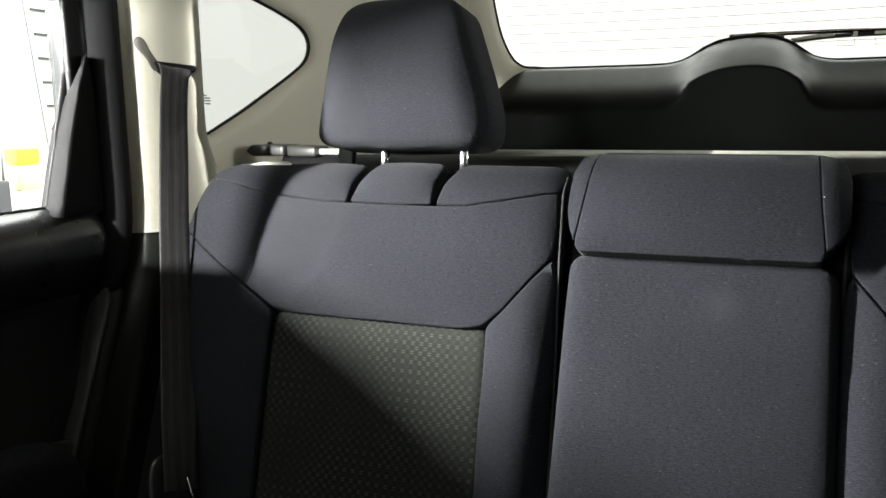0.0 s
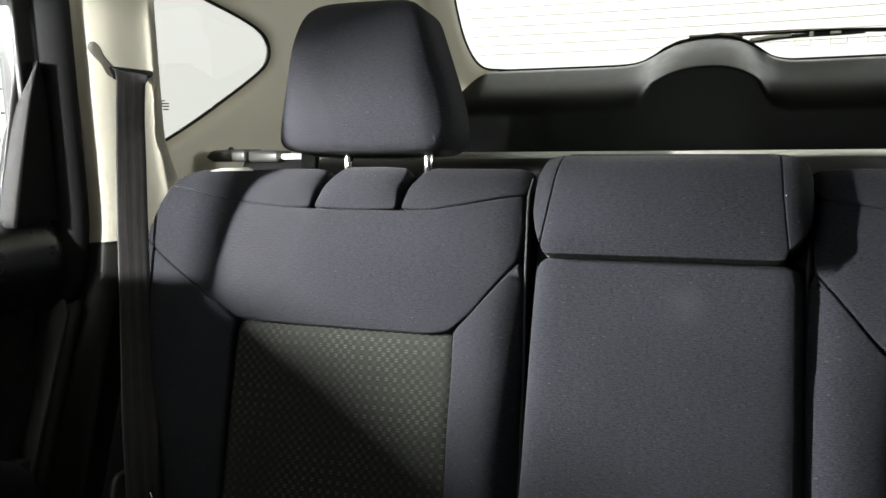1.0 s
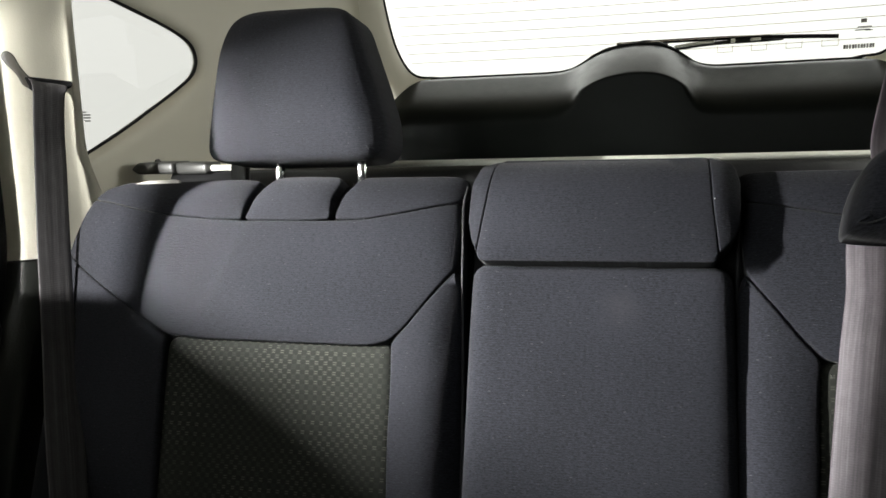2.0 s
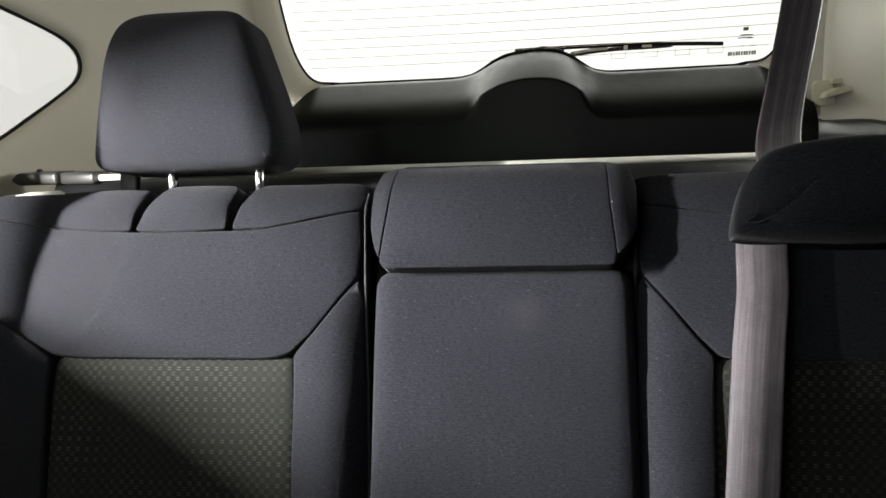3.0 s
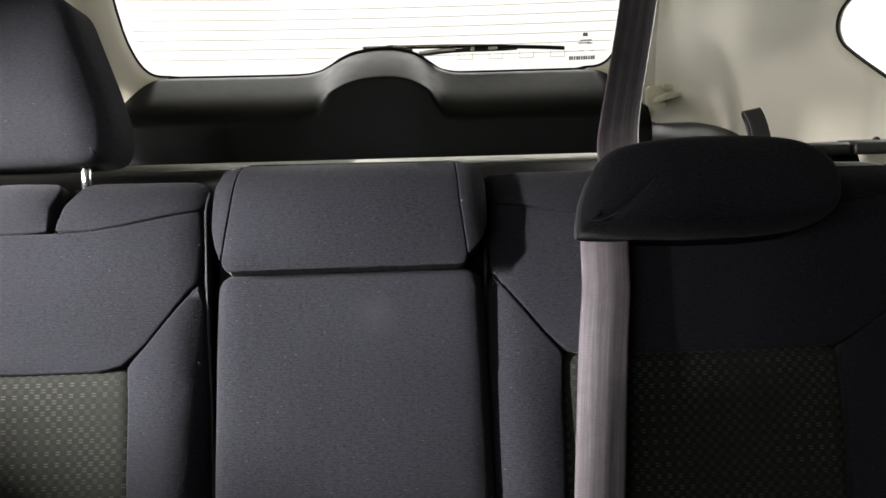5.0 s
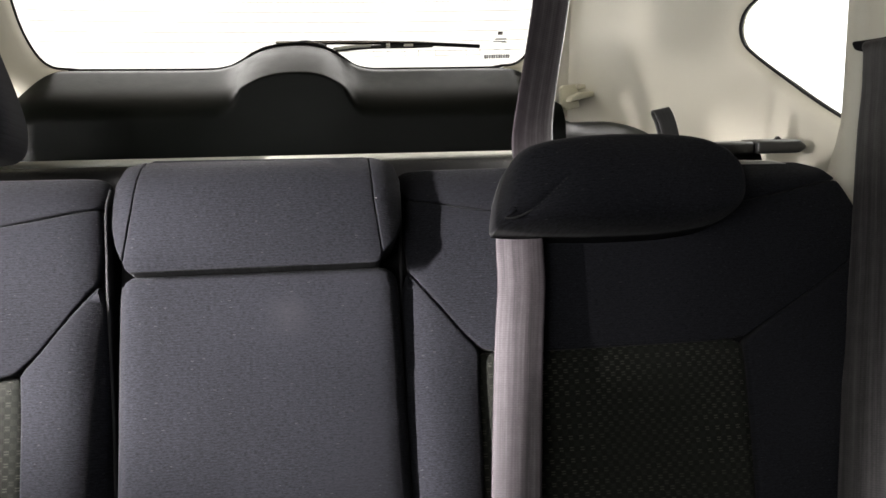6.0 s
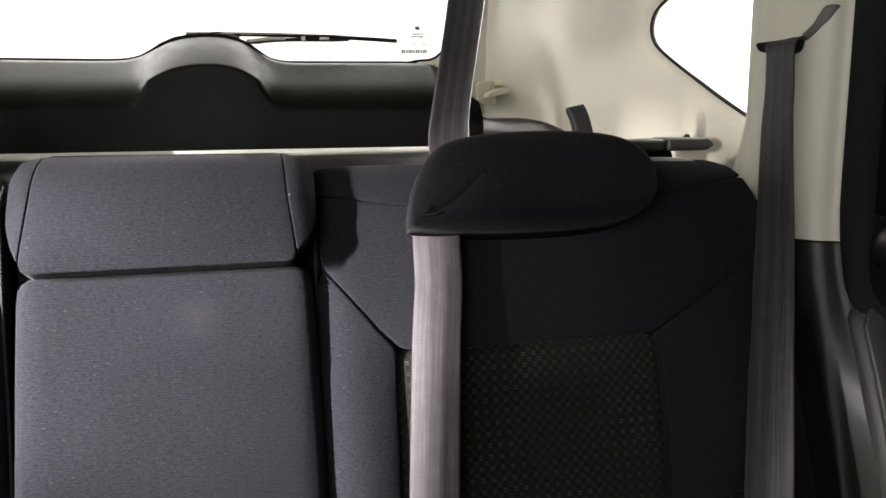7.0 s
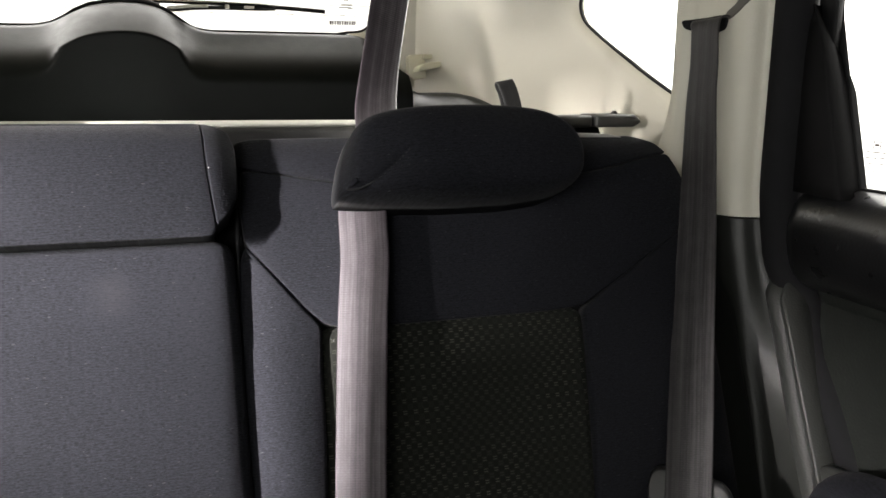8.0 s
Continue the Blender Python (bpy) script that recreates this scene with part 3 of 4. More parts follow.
    for z, y in ((0.845, 0.6580), (0.8535, 0.6600), (0.9138, 0.6768), (0.9688, 0.6911), (1.016, 0.7040), (1.030, 0.7060)):
        rows.append([(s * a, y + b, z) for a, b in ((0.7355, 0.011), (0.7275, 0.0005), (0.7255, 0.0008), (0.7245, 0.004), (0.7245, 0.030), (0.7355, 0.030))])
    part("glass_run", rings(rows), RUBBER, d, "black rubber glass channel")
    part("window_sill", tube([(s * 0.729, -0.06, 0.8505), (s * 0.729, 0.3, 0.8505), (s * 0.729, 0.662, 0.8490)], 0.0036, 8), RUBBER, d, "black rubber sill strip")
    pane = part("pane", prism([(-0.06, 0.84), (0.70, 0.84), (0.70, 1.23), (-0.06, 1.23)], lambda u, v, w: (s * (0.736 + w), u, v), 0.0, 0.004, 0), GLASS, d, "clear window glass", smooth=False)
    pane.visible_shadow = False
    # small print in the corner of the glass
    if s > 0:
        for y, z, wd, h in ((0.6590, 0.8905, 0.009, 0.0008), (0.6590, 0.8977, 0.009, 0.0008), (0.6590, 0.8905, 0.0009, 0.008), (0.6509, 0.8905, 0.0009, 0.008), (0.6570, 0.8930, 0.005, 0.0030), (0.6666, 0.8868, 0.026, 0.0013), (0.6672, 0.8812, 0.014, 0.0012), (0.6510, 0.8818, 0.008, 0.0012), (0.6663, 0.8756, 0.009, 0.0011), (0.6555, 0.8760, 0.014, 0.0011), (0.6655, 0.8716, 0.007, 0.0010), (0.6655, 0.8682, 0.017, 0.0010), (0.6617, 0.8630, 0.003, 0.0010), (0.6530, 0.8632, 0.004, 0.0010)):
            part("print_mark", prism([(y - wd, z), (y, z), (y, z + h), (y - wd, z + h)], lambda u, v, w: (s * (0.7345 + w), u, v), 0, 0.0006, 0), INK, d, smooth=False)
    return d


door(-1, 1)
door(1, 2)
for s, side in ((-1, "left"), (1, "right")):
    path = [(s * (0.703 + 0.024 * ease((0.775 - z) / 0.06)), pillar_section(z)[1][1] - 0.021 * ease((z - 0.70) / 0.1) - 0.012 * ease((0.80 - z) / 0.1), z) for z in np.linspace(0.30, 1.33, 30)]
    single("trim_seal_" + side, tube(path, 0.0205, 14), BLACK_CLOTH, "dark flocked door seal along the pillar", "door seal", "structure")

    def sill_plate(s=s):
        rows = []
        for z in np.linspace(0.757, 0.06, 26):
            rear = float(np.interp(z, [0.06, 0.5435, 0.605, 0.672, 0.7406, 0.757], [0.47, 0.667, 0.688, 0.712, 0.740, 0.748]))
            front = float(np.interp(z, [0.06, 0.578, 0.633, 0.696, 0.757], [0.39, 0.621, 0.648, 0.676, 0.704]))
            front = rear + (front - rear) * 0.62
            rear += 0.004
            crease = rear + (front - rear) * 0.66
            sec = [(0.730, rear + 0.006), (0.696, rear + 0.003), (0.691, rear), (0.6875, rear - 0.006), (0.6855, (rear + crease) / 2), (0.6865, crease + 0.004), (0.689, crease), (0.691, crease - 0.004), (0.690, front + 0.004), (0.6865, front + 0.0025), (0.6855, front), (0.688, front - 0.0025), (0.730, front - 0.003)]
            back = 0.020 * ease((z - 0.735) / 0.022)
            rows.append([(s * min(x + back, 0.735), y, z) for x, y in sec])
        return rings(rows, True, True)
    single("trim_sill_" + side, sill_plate(), GREY_DARK, "dark grey satin sill plate beside the door", "sill trim", "structure")

    def cargo(s=s):
        rows = []
        for y in np.linspace(0.80, 1.74, 40):
            top = float(np.interp(y, [0.80, 1.1, 1.25, 1.34, 1.40, 1.455, 1.49, 1.524, 1.58, 1.69, 1.74], [0.835, 0.840, 0.850, 0.868, 0.888, 0.910, 0.921, 0.928, 0.935, 0.934, 0.946]))
            x = side_x(y) - 0.012
            rows.append([(s * (x + 0.03), y, top - 0.002), (s * (x + 0.012), y, top), (s * (x + 0.002), y, top - 0.006), (s * (x - 0.006), y, top - 0.03), (s * (x - 0.010), y, 0.6), (s * (x - 0.010), y, 0.01)])
        return rings(rows, False, False)
    single("trim_cargo_" + side, cargo(), CHARCOAL, "charcoal lower side trim of the load space", "side trim", "structure")

# ---- tailgate ----
HUMP = [(-0.60, 1.052), (-0.20, 1.0525), (-0.157, 1.0535), (-0.130, 1.058), (-0.105, 1.070), (-0.082, 1.085), (-0.055, 1.0965), (-0.02, 1.103), (0.016, 1.105), (0.05, 1.102), (0.08, 1.092), (0.105, 1.075), (0.124, 1.061), (0.145, 1.0535), (0.17, 1.051), (0.60, 1.050)]


def edge_z(x):
    z = float(np.interp(x, [h[0] for h in HUMP], [h[1] for h in HUMP]))
    return z - 0.095 * ease((abs(x) - 0.468) / 0.09)


def gate_y(x, z):
    return 1.785 - 0.06 * (x / 0.58) ** 2 - 0.22 * max(0.0, z - 1.05)


def tailgate_trim():
    xs = np.linspace(-0.542, 0.542, 160)
    smooth = np.convolve(np.pad([edge_z(x) for x in xs], 3, "edge"), np.ones(7) / 7, "valid")
    falls = [-0.001, 0.0, 0.003, 0.007, 0.014, 0.022, 0.030, 0.038, 0.046, 0.053, 0.058, 0.0605, 0.062, 0.0645, 0.068, 0.072, 0.078, 0.083, 0.088, 0.092, 0.096, 0.100, 0.105, 0.11, 0.12, 0.14, 0.17, 0.2, 0.32, 0.5, 0.9]
    rows = []
    for h in falls:
        row = []
        for x, e in zip(xs, smooth):
            bulge = ease((e - 1.055) / 0.022)
            drop = 0.057 * ease((abs(x) - 0.468) / 0.09)
            k = np.clip((h + drop) / (0.106 - 0.042 * bulge), 0, 1)
            slope = (k - max(0.0, k - 0.40) ** 2 / 1.2) / 0.70
            shelf = 0.118 * (slope * (1 - bulge) + k ** 0.9 * bulge)
            face = -0.05 * ease((h - 0.2) / 0.5)
            rim = 0.006 * ease(h / 0.003)
            row.append((x, 1.785 - 0.06 * (x / 0.58) ** 2 + 0.012 * (h < 0) - rim - shelf - face, e - h))
        rows.append(row)
    return rings(rows, False, False)


WINDOW = [(-0.535, 1.325), (-0.5285, 1.229), (-0.518, 1.147), (-0.506, 1.104), (-0.492, 1.076), (-0.478, 1.062), (-0.462, 1.0555), (-0.44, 1.054)]
gate = thing("tailgate", "closed tailgate with dark lower trim and wiper motor bulge", "tailgate", (0, 1.76, 0.05), "", "structure")
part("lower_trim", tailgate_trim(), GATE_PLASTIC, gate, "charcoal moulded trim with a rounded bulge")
for s in (-1, 1):
    inner = spline([(s * -x, z) for x, z in WINDOW] if s > 0 else WINDOW, 4)
    rows = [[], [], [], [], []]
    for x, z in inner:
        out_x = s * 0.570
        out_z = z if z > 1.10 else 1.10 - (1.10 - z) * 3.4
        for r, (k, f) in zip(rows, ((0.0, 0.0), (0.06, -0.010), (0.2, -0.018), (0.6, -0.030), (1.0, -0.034))):
            px, pz = x + (out_x - x) * k, z + (out_z - z) * k
            r.append((px, gate_y(px, z) + f + 0.004, pz))
    part("window_surround", rings(rows, False, False), CREAM, gate, "cream window surround")
    part("weatherstrip", tube([(s * 0.522, 1.744, 0.93), (s * 0.530, 1.742, 1.02), (s * 0.547, 1.738, 1.145), (s * 0.556, 1.734, 1.19), (s * 0.572, 1.728, 1.33)], 0.008, 10), RUBBER, gate, "black rubber weatherstrip")
single("wall_rear", block((-0.86, 1.80, 0.0), (0.86, 1.86, 1.0), 0), SOFT_BLACK, "dark outer skin below the rear window", "wall", "structure")
for s, side in ((-1, "left"), (1, "right")):
    a, b = sorted((s * 0.60, s * 0.86))
    single("wall_rear_" + side, block((a, 1.76, 1.0), (b, 1.86, 1.33), 0), SOFT_BLACK, "dark body corner beside the rear window", "wall", "structure")

rear = thing("window_1", "heated rear window with fine horizontal wires", "window", (0, 1.79, 1.05), "", "structure")


def gl(x, z, off=0.0):
    return (x, gate_y(x, z) + 0.010 + off, z)


xs = np.linspace(-0.56, 0.56, 29)
pane = part("pane", rings([[gl(x, z, d) for x in xs] for z, d in ((1.02, 0), (1.18, 0), (1.335, 0))], False, False), GLASS, rear, "clear rear glass")
pane.visible_shadow = False
border = [(x, z) for x, z in WINDOW] + [(x, edge_z(x)) for x in np.linspace(-0.42, 0.42, 61)] + [(-x, z) for x, z in WINDOW[::-1]]
part("border", tube([gl(x, z + 0.001, -0.004) for x, z in border], 0.0035, 6, 2), RUBBER, rear, "black glass border")
for k in range(12):
    z = 1.0885 + 0.0196 * k
    half = float(np.interp(z, [1.054, 1.062, 1.076, 1.104, 1.147, 1.229, 1.325], [0.44, 0.47, 0.488, 0.50, 0.511, 0.522, 0.528])) - 0.012
    part("heater_wire", tube([gl(x, z, -0.002) for x in np.linspace(-half, half, 15)], 0.00055, 4, smooth_path=False), HEATER, rear)
for x, z, w, h in [(0.436, 1.118, 0.010, 0.007), (0.438, 1.109, 0.024, 0.0022), (0.435, 1.1035, 0.026, 0.0022), (0.446, 1.1025, 0.012, 0.0016), (0.43, 1.088, 0.010, 0.0014), (0.452, 1.088, 0.010, 0.0014)]:
    part("print_mark", prism([(x - w / 2, z), (x + w / 2, z), (x + w / 2, z + h), (x - w / 2, z + h)], lambda u, v, q: gl(u, v, -0.003 + q), 0, 0.0008, 0), INK, rear, smooth=False)
for k in range(11):
    x = 0.404 + 0.0050 * k
    w = 0.0034 if k % 3 else 0.0042
    part("print_mark", prism([(x, 1.0705), (x + w, 1.0705), (x + w, 1.0785), (x, 1.0785)], lambda u, v, q: gl(u, v, -0.003 + q), 0, 0.0008, 0), INK, rear, smooth=False)
FAINT = plain("faint_print", (0.5, 0.42, 0.36), 0.7)
for x in (0.17, 0.235, 0.30, 0.365):
    w, z, h, t = 0.030, 1.078, 0.013, 0.0009
    frame_bars = [((x, z), (x + w, z + t)), ((x, z), (x + t, z + h)), ((x + w - t, z), (x + w, z + h))]
    data = join(*[prism([(a[0], a[1]), (b[0], a[1]), (b[0], b[1]), (a[0], b[1])], lambda u, v, q: gl(u, v, -0.003 + q), 0, 0.0008, 0) for a, b in frame_bars])
    part("print_mark", data, FAINT, rear, smooth=False)

# the wiper rests outside, on the glass
wiper = thing("rear_wiper", "black rear wiper lying level across the glass", "wiper", (0.02, 1.80, 1.10))
part("blade", tube([(-0.035, 1.806, 1.1085), (0.06, 1.806, 1.1095), (0.20, 1.804, 1.1085), (0.33, 1.801, 1.1035), (0.402, 1.799, 1.0995)], 0.0058, 8, flat=0.75), RUBBER, wiper, "black rubber blade")
part("arm", tube([(0.055, 1.812, 1.088), (0.11, 1.812, 1.096), (0.17, 1.811, 1.1005), (0.26, 1.809, 1.1015), (0.30, 1.808, 1.103)], 0.0046, 8), CHARCOAL, wiper, "dark metal arm")
# Pale strip laid on the arm stands for its highlight.
part("arm_highlight", tube([(0.085, 1.805, 1.0965), (0.13, 1.805, 1.1015), (0.165, 1.805, 1.103)], 0.0032, 8), SILVER, wiper, "pale strip painted as the arm's highlight")
part("clip", block((0.198, 1.796, 1.0985), (0.206, 1.806, 1.1065), 0.001), SILVER, wiper)
part("clip", block((0.236, 1.796, 1.1005), (0.256, 1.806, 1.1055), 0.001), SILVER, wiper)
part("pivot", tube([(-0.01, 1.795, 1.100), (0.03, 1.795, 1.106), (0.07, 1.795, 1.096)], 0.008, 8), RUBBER, wiper, "black pivot cover")

# ---- rear seats ----
TH = radians(22)
UP, OUT = np.array([0, math.sin(TH), math.cos(TH)]), np.array([0, -math.cos(TH), math.sin(TH)])
SEAT0 = np.array([0.0, 0.785, 0.80])


def on_seat(u, v, w):
    """Across, up along the backrest and out of it, to metres."""
    return SEAT0 + np.array([u, 0, 0]) + v * UP + w * OUT


def outer_shape(u, v):
    a = abs(u)
    d = 0.042 * roll((v - 0.052) / 0.068) + 0.045 * roll((a - 0.555) / 0.105) + 0.022 * roll((0.172 - a) / 0.040)
    d += 0.010 * ease((-0.10 - v) / 0.05) * ease(1 - abs(a - 0.335) / 0.16)
    for foot, lean in ((0.4005, 0.22), (0.2895, 0.22)):
        out = a - (foot - lean * max(0.0, v - 0.0575))
        if v > 0.0575 and out > 0:
            d += 0.016 * ease((v - 0.0575) / 0.045) * math.exp(-out / 0.009)
    return d


TOP_SEAM = [(-0.616, 0.087), (-0.582, 0.080), (-0.540, 0.070), (-0.495, 0.062), (-0.439, 0.057), (-0.400, 0.0555), (-0.341, 0.055), (-0.289, 0.055), (-0.250, 0.0565), (-0.205, 0.0645), (-0.145, 0.0765)]


def seat_outer(s, label):
    seat = thing("backseat", label, "car seat", (s * -0.37, 0.62, 0.0), "rear seats")

    def put(u, v, w):
        return on_seat(s * u, v, w - outer_shape(u, v))
    g = 0.0005
    left = [p for p in TOP_SEAM if p[0] <= -0.40]
    mid = [p for p in TOP_SEAM if -0.40 <= p[0] <= -0.289]
    right = [p for p in TOP_SEAM if p[0] >= -0.289]

    def shift(pts, du, dv):
        return [(p[0] + du, p[1] + dv) for p in pts]
    panels = [
        ("top_panel", shift(left, 0, g)[:-1] + [(-0.402, 0.0575), (-0.402, 0.082), (-0.396, 0.108), (-0.400, 0.112), (-0.45, 0.1125), (-0.50, 0.110), (-0.575, 0.110), (-0.602, 0.101)], 0.0025, 0.003, NAVY),
        ("top_panel", [(-0.398, 0.0575)] + shift(mid, 0, g)[1:-1] + [(-0.2915, 0.0575), (-0.294, 0.083), (-0.289, 0.108), (-0.296, 0.1145), (-0.340, 0.1165), (-0.368, 0.1150), (-0.375, 0.110), (-0.390, 0.084)], 0.0025, 0.003, NAVY),
        ("top_panel", [(-0.2865, 0.0575)] + shift(right, 0, g)[1:] + [(-0.137, 0.098), (-0.141, 0.108), (-0.150, 0.1115), (-0.258, 0.1125), (-0.266, 0.108), (-0.280, 0.084)], 0.0025, 0.003, NAVY),
        ("shoulder_panel", shift(TOP_SEAM, 0, -g)[::-1] + [(-0.636, 0.045), (-0.650, 0.020), (-0.558, -0.0330), (-0.510, -0.0603), (-0.478, -0.078), (-0.440, -0.081), (-0.315, -0.0815), (-0.235, -0.0815), (-0.212, -0.0765), (-0.192, -0.058), (-0.1445, 0.004), (-0.142, 0.04)], 0.0025, 0.007, NAVY),
        ("inner_bolster", [(-0.1436, 0.0032), (-0.1912, -0.0588), (-0.2085, -0.0775), (-0.206, -0.110), (-0.204, -0.180), (-0.199, -0.246), (-0.192, -0.500), (-0.122, -0.500), (-0.128, -0.237), (-0.137, -0.02)], 0.0035, 0.012, NAVY),
        ("outer_bolster", [(-0.651, 0.0192), (-0.558, -0.0339), (-0.5095, -0.0613), (-0.4775, -0.082), (-0.4765, -0.118), (-0.472, -0.180), (-0.464, -0.282), (-0.452, -0.500), (-0.630, -0.500), (-0.644, -0.085), (-0.652, -0.022)], 0.0035, 0.012, NAVY),
    ]
    for name, line, edge, bulge, mat in panels:
        part(name, pillow(line, put, 0.020, edge, bulge, 0.0, corner=0.005), mat, seat, "padded navy knit cloth")
    insert = [(-0.4800, -0.0785), (-0.440, -0.0785), (-0.315, -0.0790), (-0.235, -0.0790), (-0.2060, -0.0785), (-0.2030, -0.110), (-0.2005, -0.180), (-0.1955, -0.246), (-0.189, -0.500), (-0.456, -0.500), (-0.468, -0.282), (-0.476, -0.180), (-0.4800, -0.118)]
    part("insert", pillow(insert, put, 0.010, 0.014, 0.008, -0.0045, corner=0.002, edge_w=0.007), INSERT, seat, "charcoal checked insert with pale dashes")
    hull = [(-0.605, 0.090), (-0.580, 0.104), (-0.45, 0.108), (-0.15, 0.108), (-0.141, 0.098), (-0.132, -0.1), (-0.126, -0.52), (-0.600, -0.52), (-0.615, -0.085), (-0.626, 0.0), (-0.620, 0.045)]
    part("back_shell", pillow(hull, put, 0.10, 0.004, 0.0, -0.016), BLACK_CLOTH, seat, "black cloth back shell")
    # the seam between shoulder and edge, sewn with a raised bead
    part("piping", tube([put(u, v, 0.0005) for u, v in [(-0.1395, 0.098), (-0.1405, 0.075), (-0.1385, 0.03), (-0.1365, -0.02), (-0.130, -0.15), (-0.125, -0.30), (-0.121, -0.5)]], 0.0016, 6), THREAD, seat, "dark sewn edge")
    cushion = soften([(-0.60, 0.10), (-0.12, 0.10), (-0.12, 0.60), (-0.60, 0.60)], 1)
    part("seat_cushion", pillow([tuple(p) for p in cushion], lambda u, v, w: (s * u, v, 0.36 + w), 0.22, 0.03, 0.01), NAVY, seat)
    part("seat_base", block(tuple(sorted((s * -0.57, s * -0.15)))[:1] + (0.18, 0.0), tuple(sorted((s * -0.57, s * -0.15)))[1:] + (0.58, 0.16), 0.01), BLACK_CLOTH, seat)
    cap = pillow([(-0.586, 0.094), (-0.575, 0.105), (-0.545, 0.1115), (-0.505, 0.1125), (-0.496, 0.106), (-0.53, 0.1045), (-0.562, 0.098)], lambda u, v, w: on_seat(s * u, v, w - 0.024), 0.03, 0.002, 0.0, 0.008)
    part("latch_cap", cap, GREY_CAP, seat, "light grey plastic latch cover")
    return seat


seat_outer(1, "navy cloth rear seat with checked insert, headrest raised")
seat_outer(-1, "navy cloth rear seat with checked insert, headrest folded")


def seat_middle():
    seat = thing("backseat", "narrow navy cloth middle rear seat with flat fold-down back", "car seat", (0.006, 0.62, 0.0), "rear seats")

    def put(u, v, w):
        d = 0.020 * roll((abs(u - 0.0055) - 0.105) / 0.030) + 0.006 * roll((v + 0.010) / 0.020)
        return on_seat(u, v, w - d)
    part("back_cushion", pillow([(-0.1240, 0.0080), (0.1335, 0.0075), (0.1350, -0.064), (0.1370, -0.21), (0.140, -0.50), (-0.122, -0.50), (-0.1225, -0.21), (-0.1245, -0.06)], put, 0.05, 0.011, 0.006, 0.012, corner=0.008), NAVY_WORN, seat, "flat navy knit cushion with a faint pale mark")
    part("back_shell", pillow([(-0.134, 0.10), (0.141, 0.10), (0.138, -0.52), (-0.124, -0.52)], on_seat, 0.09, 0.004, 0.0, -0.035), BLACK_CLOTH, seat, "black cloth back shell")
    part("piping", tube([put(u, v, -0.004) for u, v in [(0.1385, -0.01), (0.1395, -0.064), (0.1415, -0.21), (0.1445, -0.5)]], 0.0013, 6), THREAD, seat, "dark sewn edge")
    part("lint", tube([put(u, v, w) for u, v, w in [(-0.002, 0.0085, 0.006), (0.002, 0.011, 0.010), (0.006, 0.0105, 0.010), (0.008, 0.0120, 0.011)]], 0.00022, 5), LINT, seat, "pale thread of lint")
    part("seat_cushion", pillow([(-0.112, 0.10), (0.112, 0.10), (0.112, 0.60), (-0.112, 0.60)], lambda u, v, w: (u, v, 0.36 + w), 0.22, 0.03, 0.005), NAVY, seat)
    part("seat_base", block((-0.10, 0.18, 0.0), (0.10, 0.58, 0.16), 0.01), BLACK_CLOTH, seat)
    return seat


seat_middle()


def headrest_middle():
    h = thing("headrest", "low navy cloth headrest pad on the middle seat", "headrest", tuple(on_seat(0.006, 0.02, -0.03)), "headrests")

    def put(u, v, w):
        a = abs(u - 0.006)
        d = 0.034 * roll((a - 0.098 - 0.06 * (0.12 - v) * 0.8) / 0.040) + 0.050 * roll((v - 0.062) / 0.060) + 0.005 * roll((0.026 - v) / 0.014)
        return on_seat(u, v, w - d)
    part("front_panel", pillow([(-0.101, 0.1245), (0.110, 0.1235), (0.1125, 0.068), (0.1185, 0.012), (0.114, 0.0062), (-0.110, 0.0056), (-0.1150, 0.012), (-0.1060, 0.068)], put, 0.05, 0.0016, 0.004, 0.034, corner=0.005), NAVY, h)
    part("side_panel", pillow([(-0.1013, 0.123), (-0.1063, 0.068), (-0.1153, 0.0150), (-0.1215, 0.030), (-0.1265, 0.05), (-0.1260, 0.092), (-0.119, 0.113)], put, 0.05, 0.0016, 0.002, 0.034, corner=0.004), NAVY, h)
    part("side_panel", pillow([(0.1103, 0.122), (0.1128, 0.068), (0.1188, 0.0150), (0.130, 0.026), (0.1385, 0.045), (0.1395, 0.09), (0.134, 0.110)], put, 0.05, 0.0016, 0.002, 0.034, corner=0.004), NAVY, h)
    part("core", pillow([(-0.098, 0.116), (0.108, 0.116), (0.128, 0.10), (0.130, 0.04), (0.112, 0.017), (-0.108, 0.017), (-0.120, 0.04), (-0.118, 0.10)], put, 0.07, 0.004, 0.0, 0.026), BLACK_CLOTH, h)
    part("lint", tube([put(0.1145, v, 0.0375) for v in (0.066, 0.0665, 0.067)], 0.0006, 5), LINT, h, "pale fleck of lint")


headrest_middle()


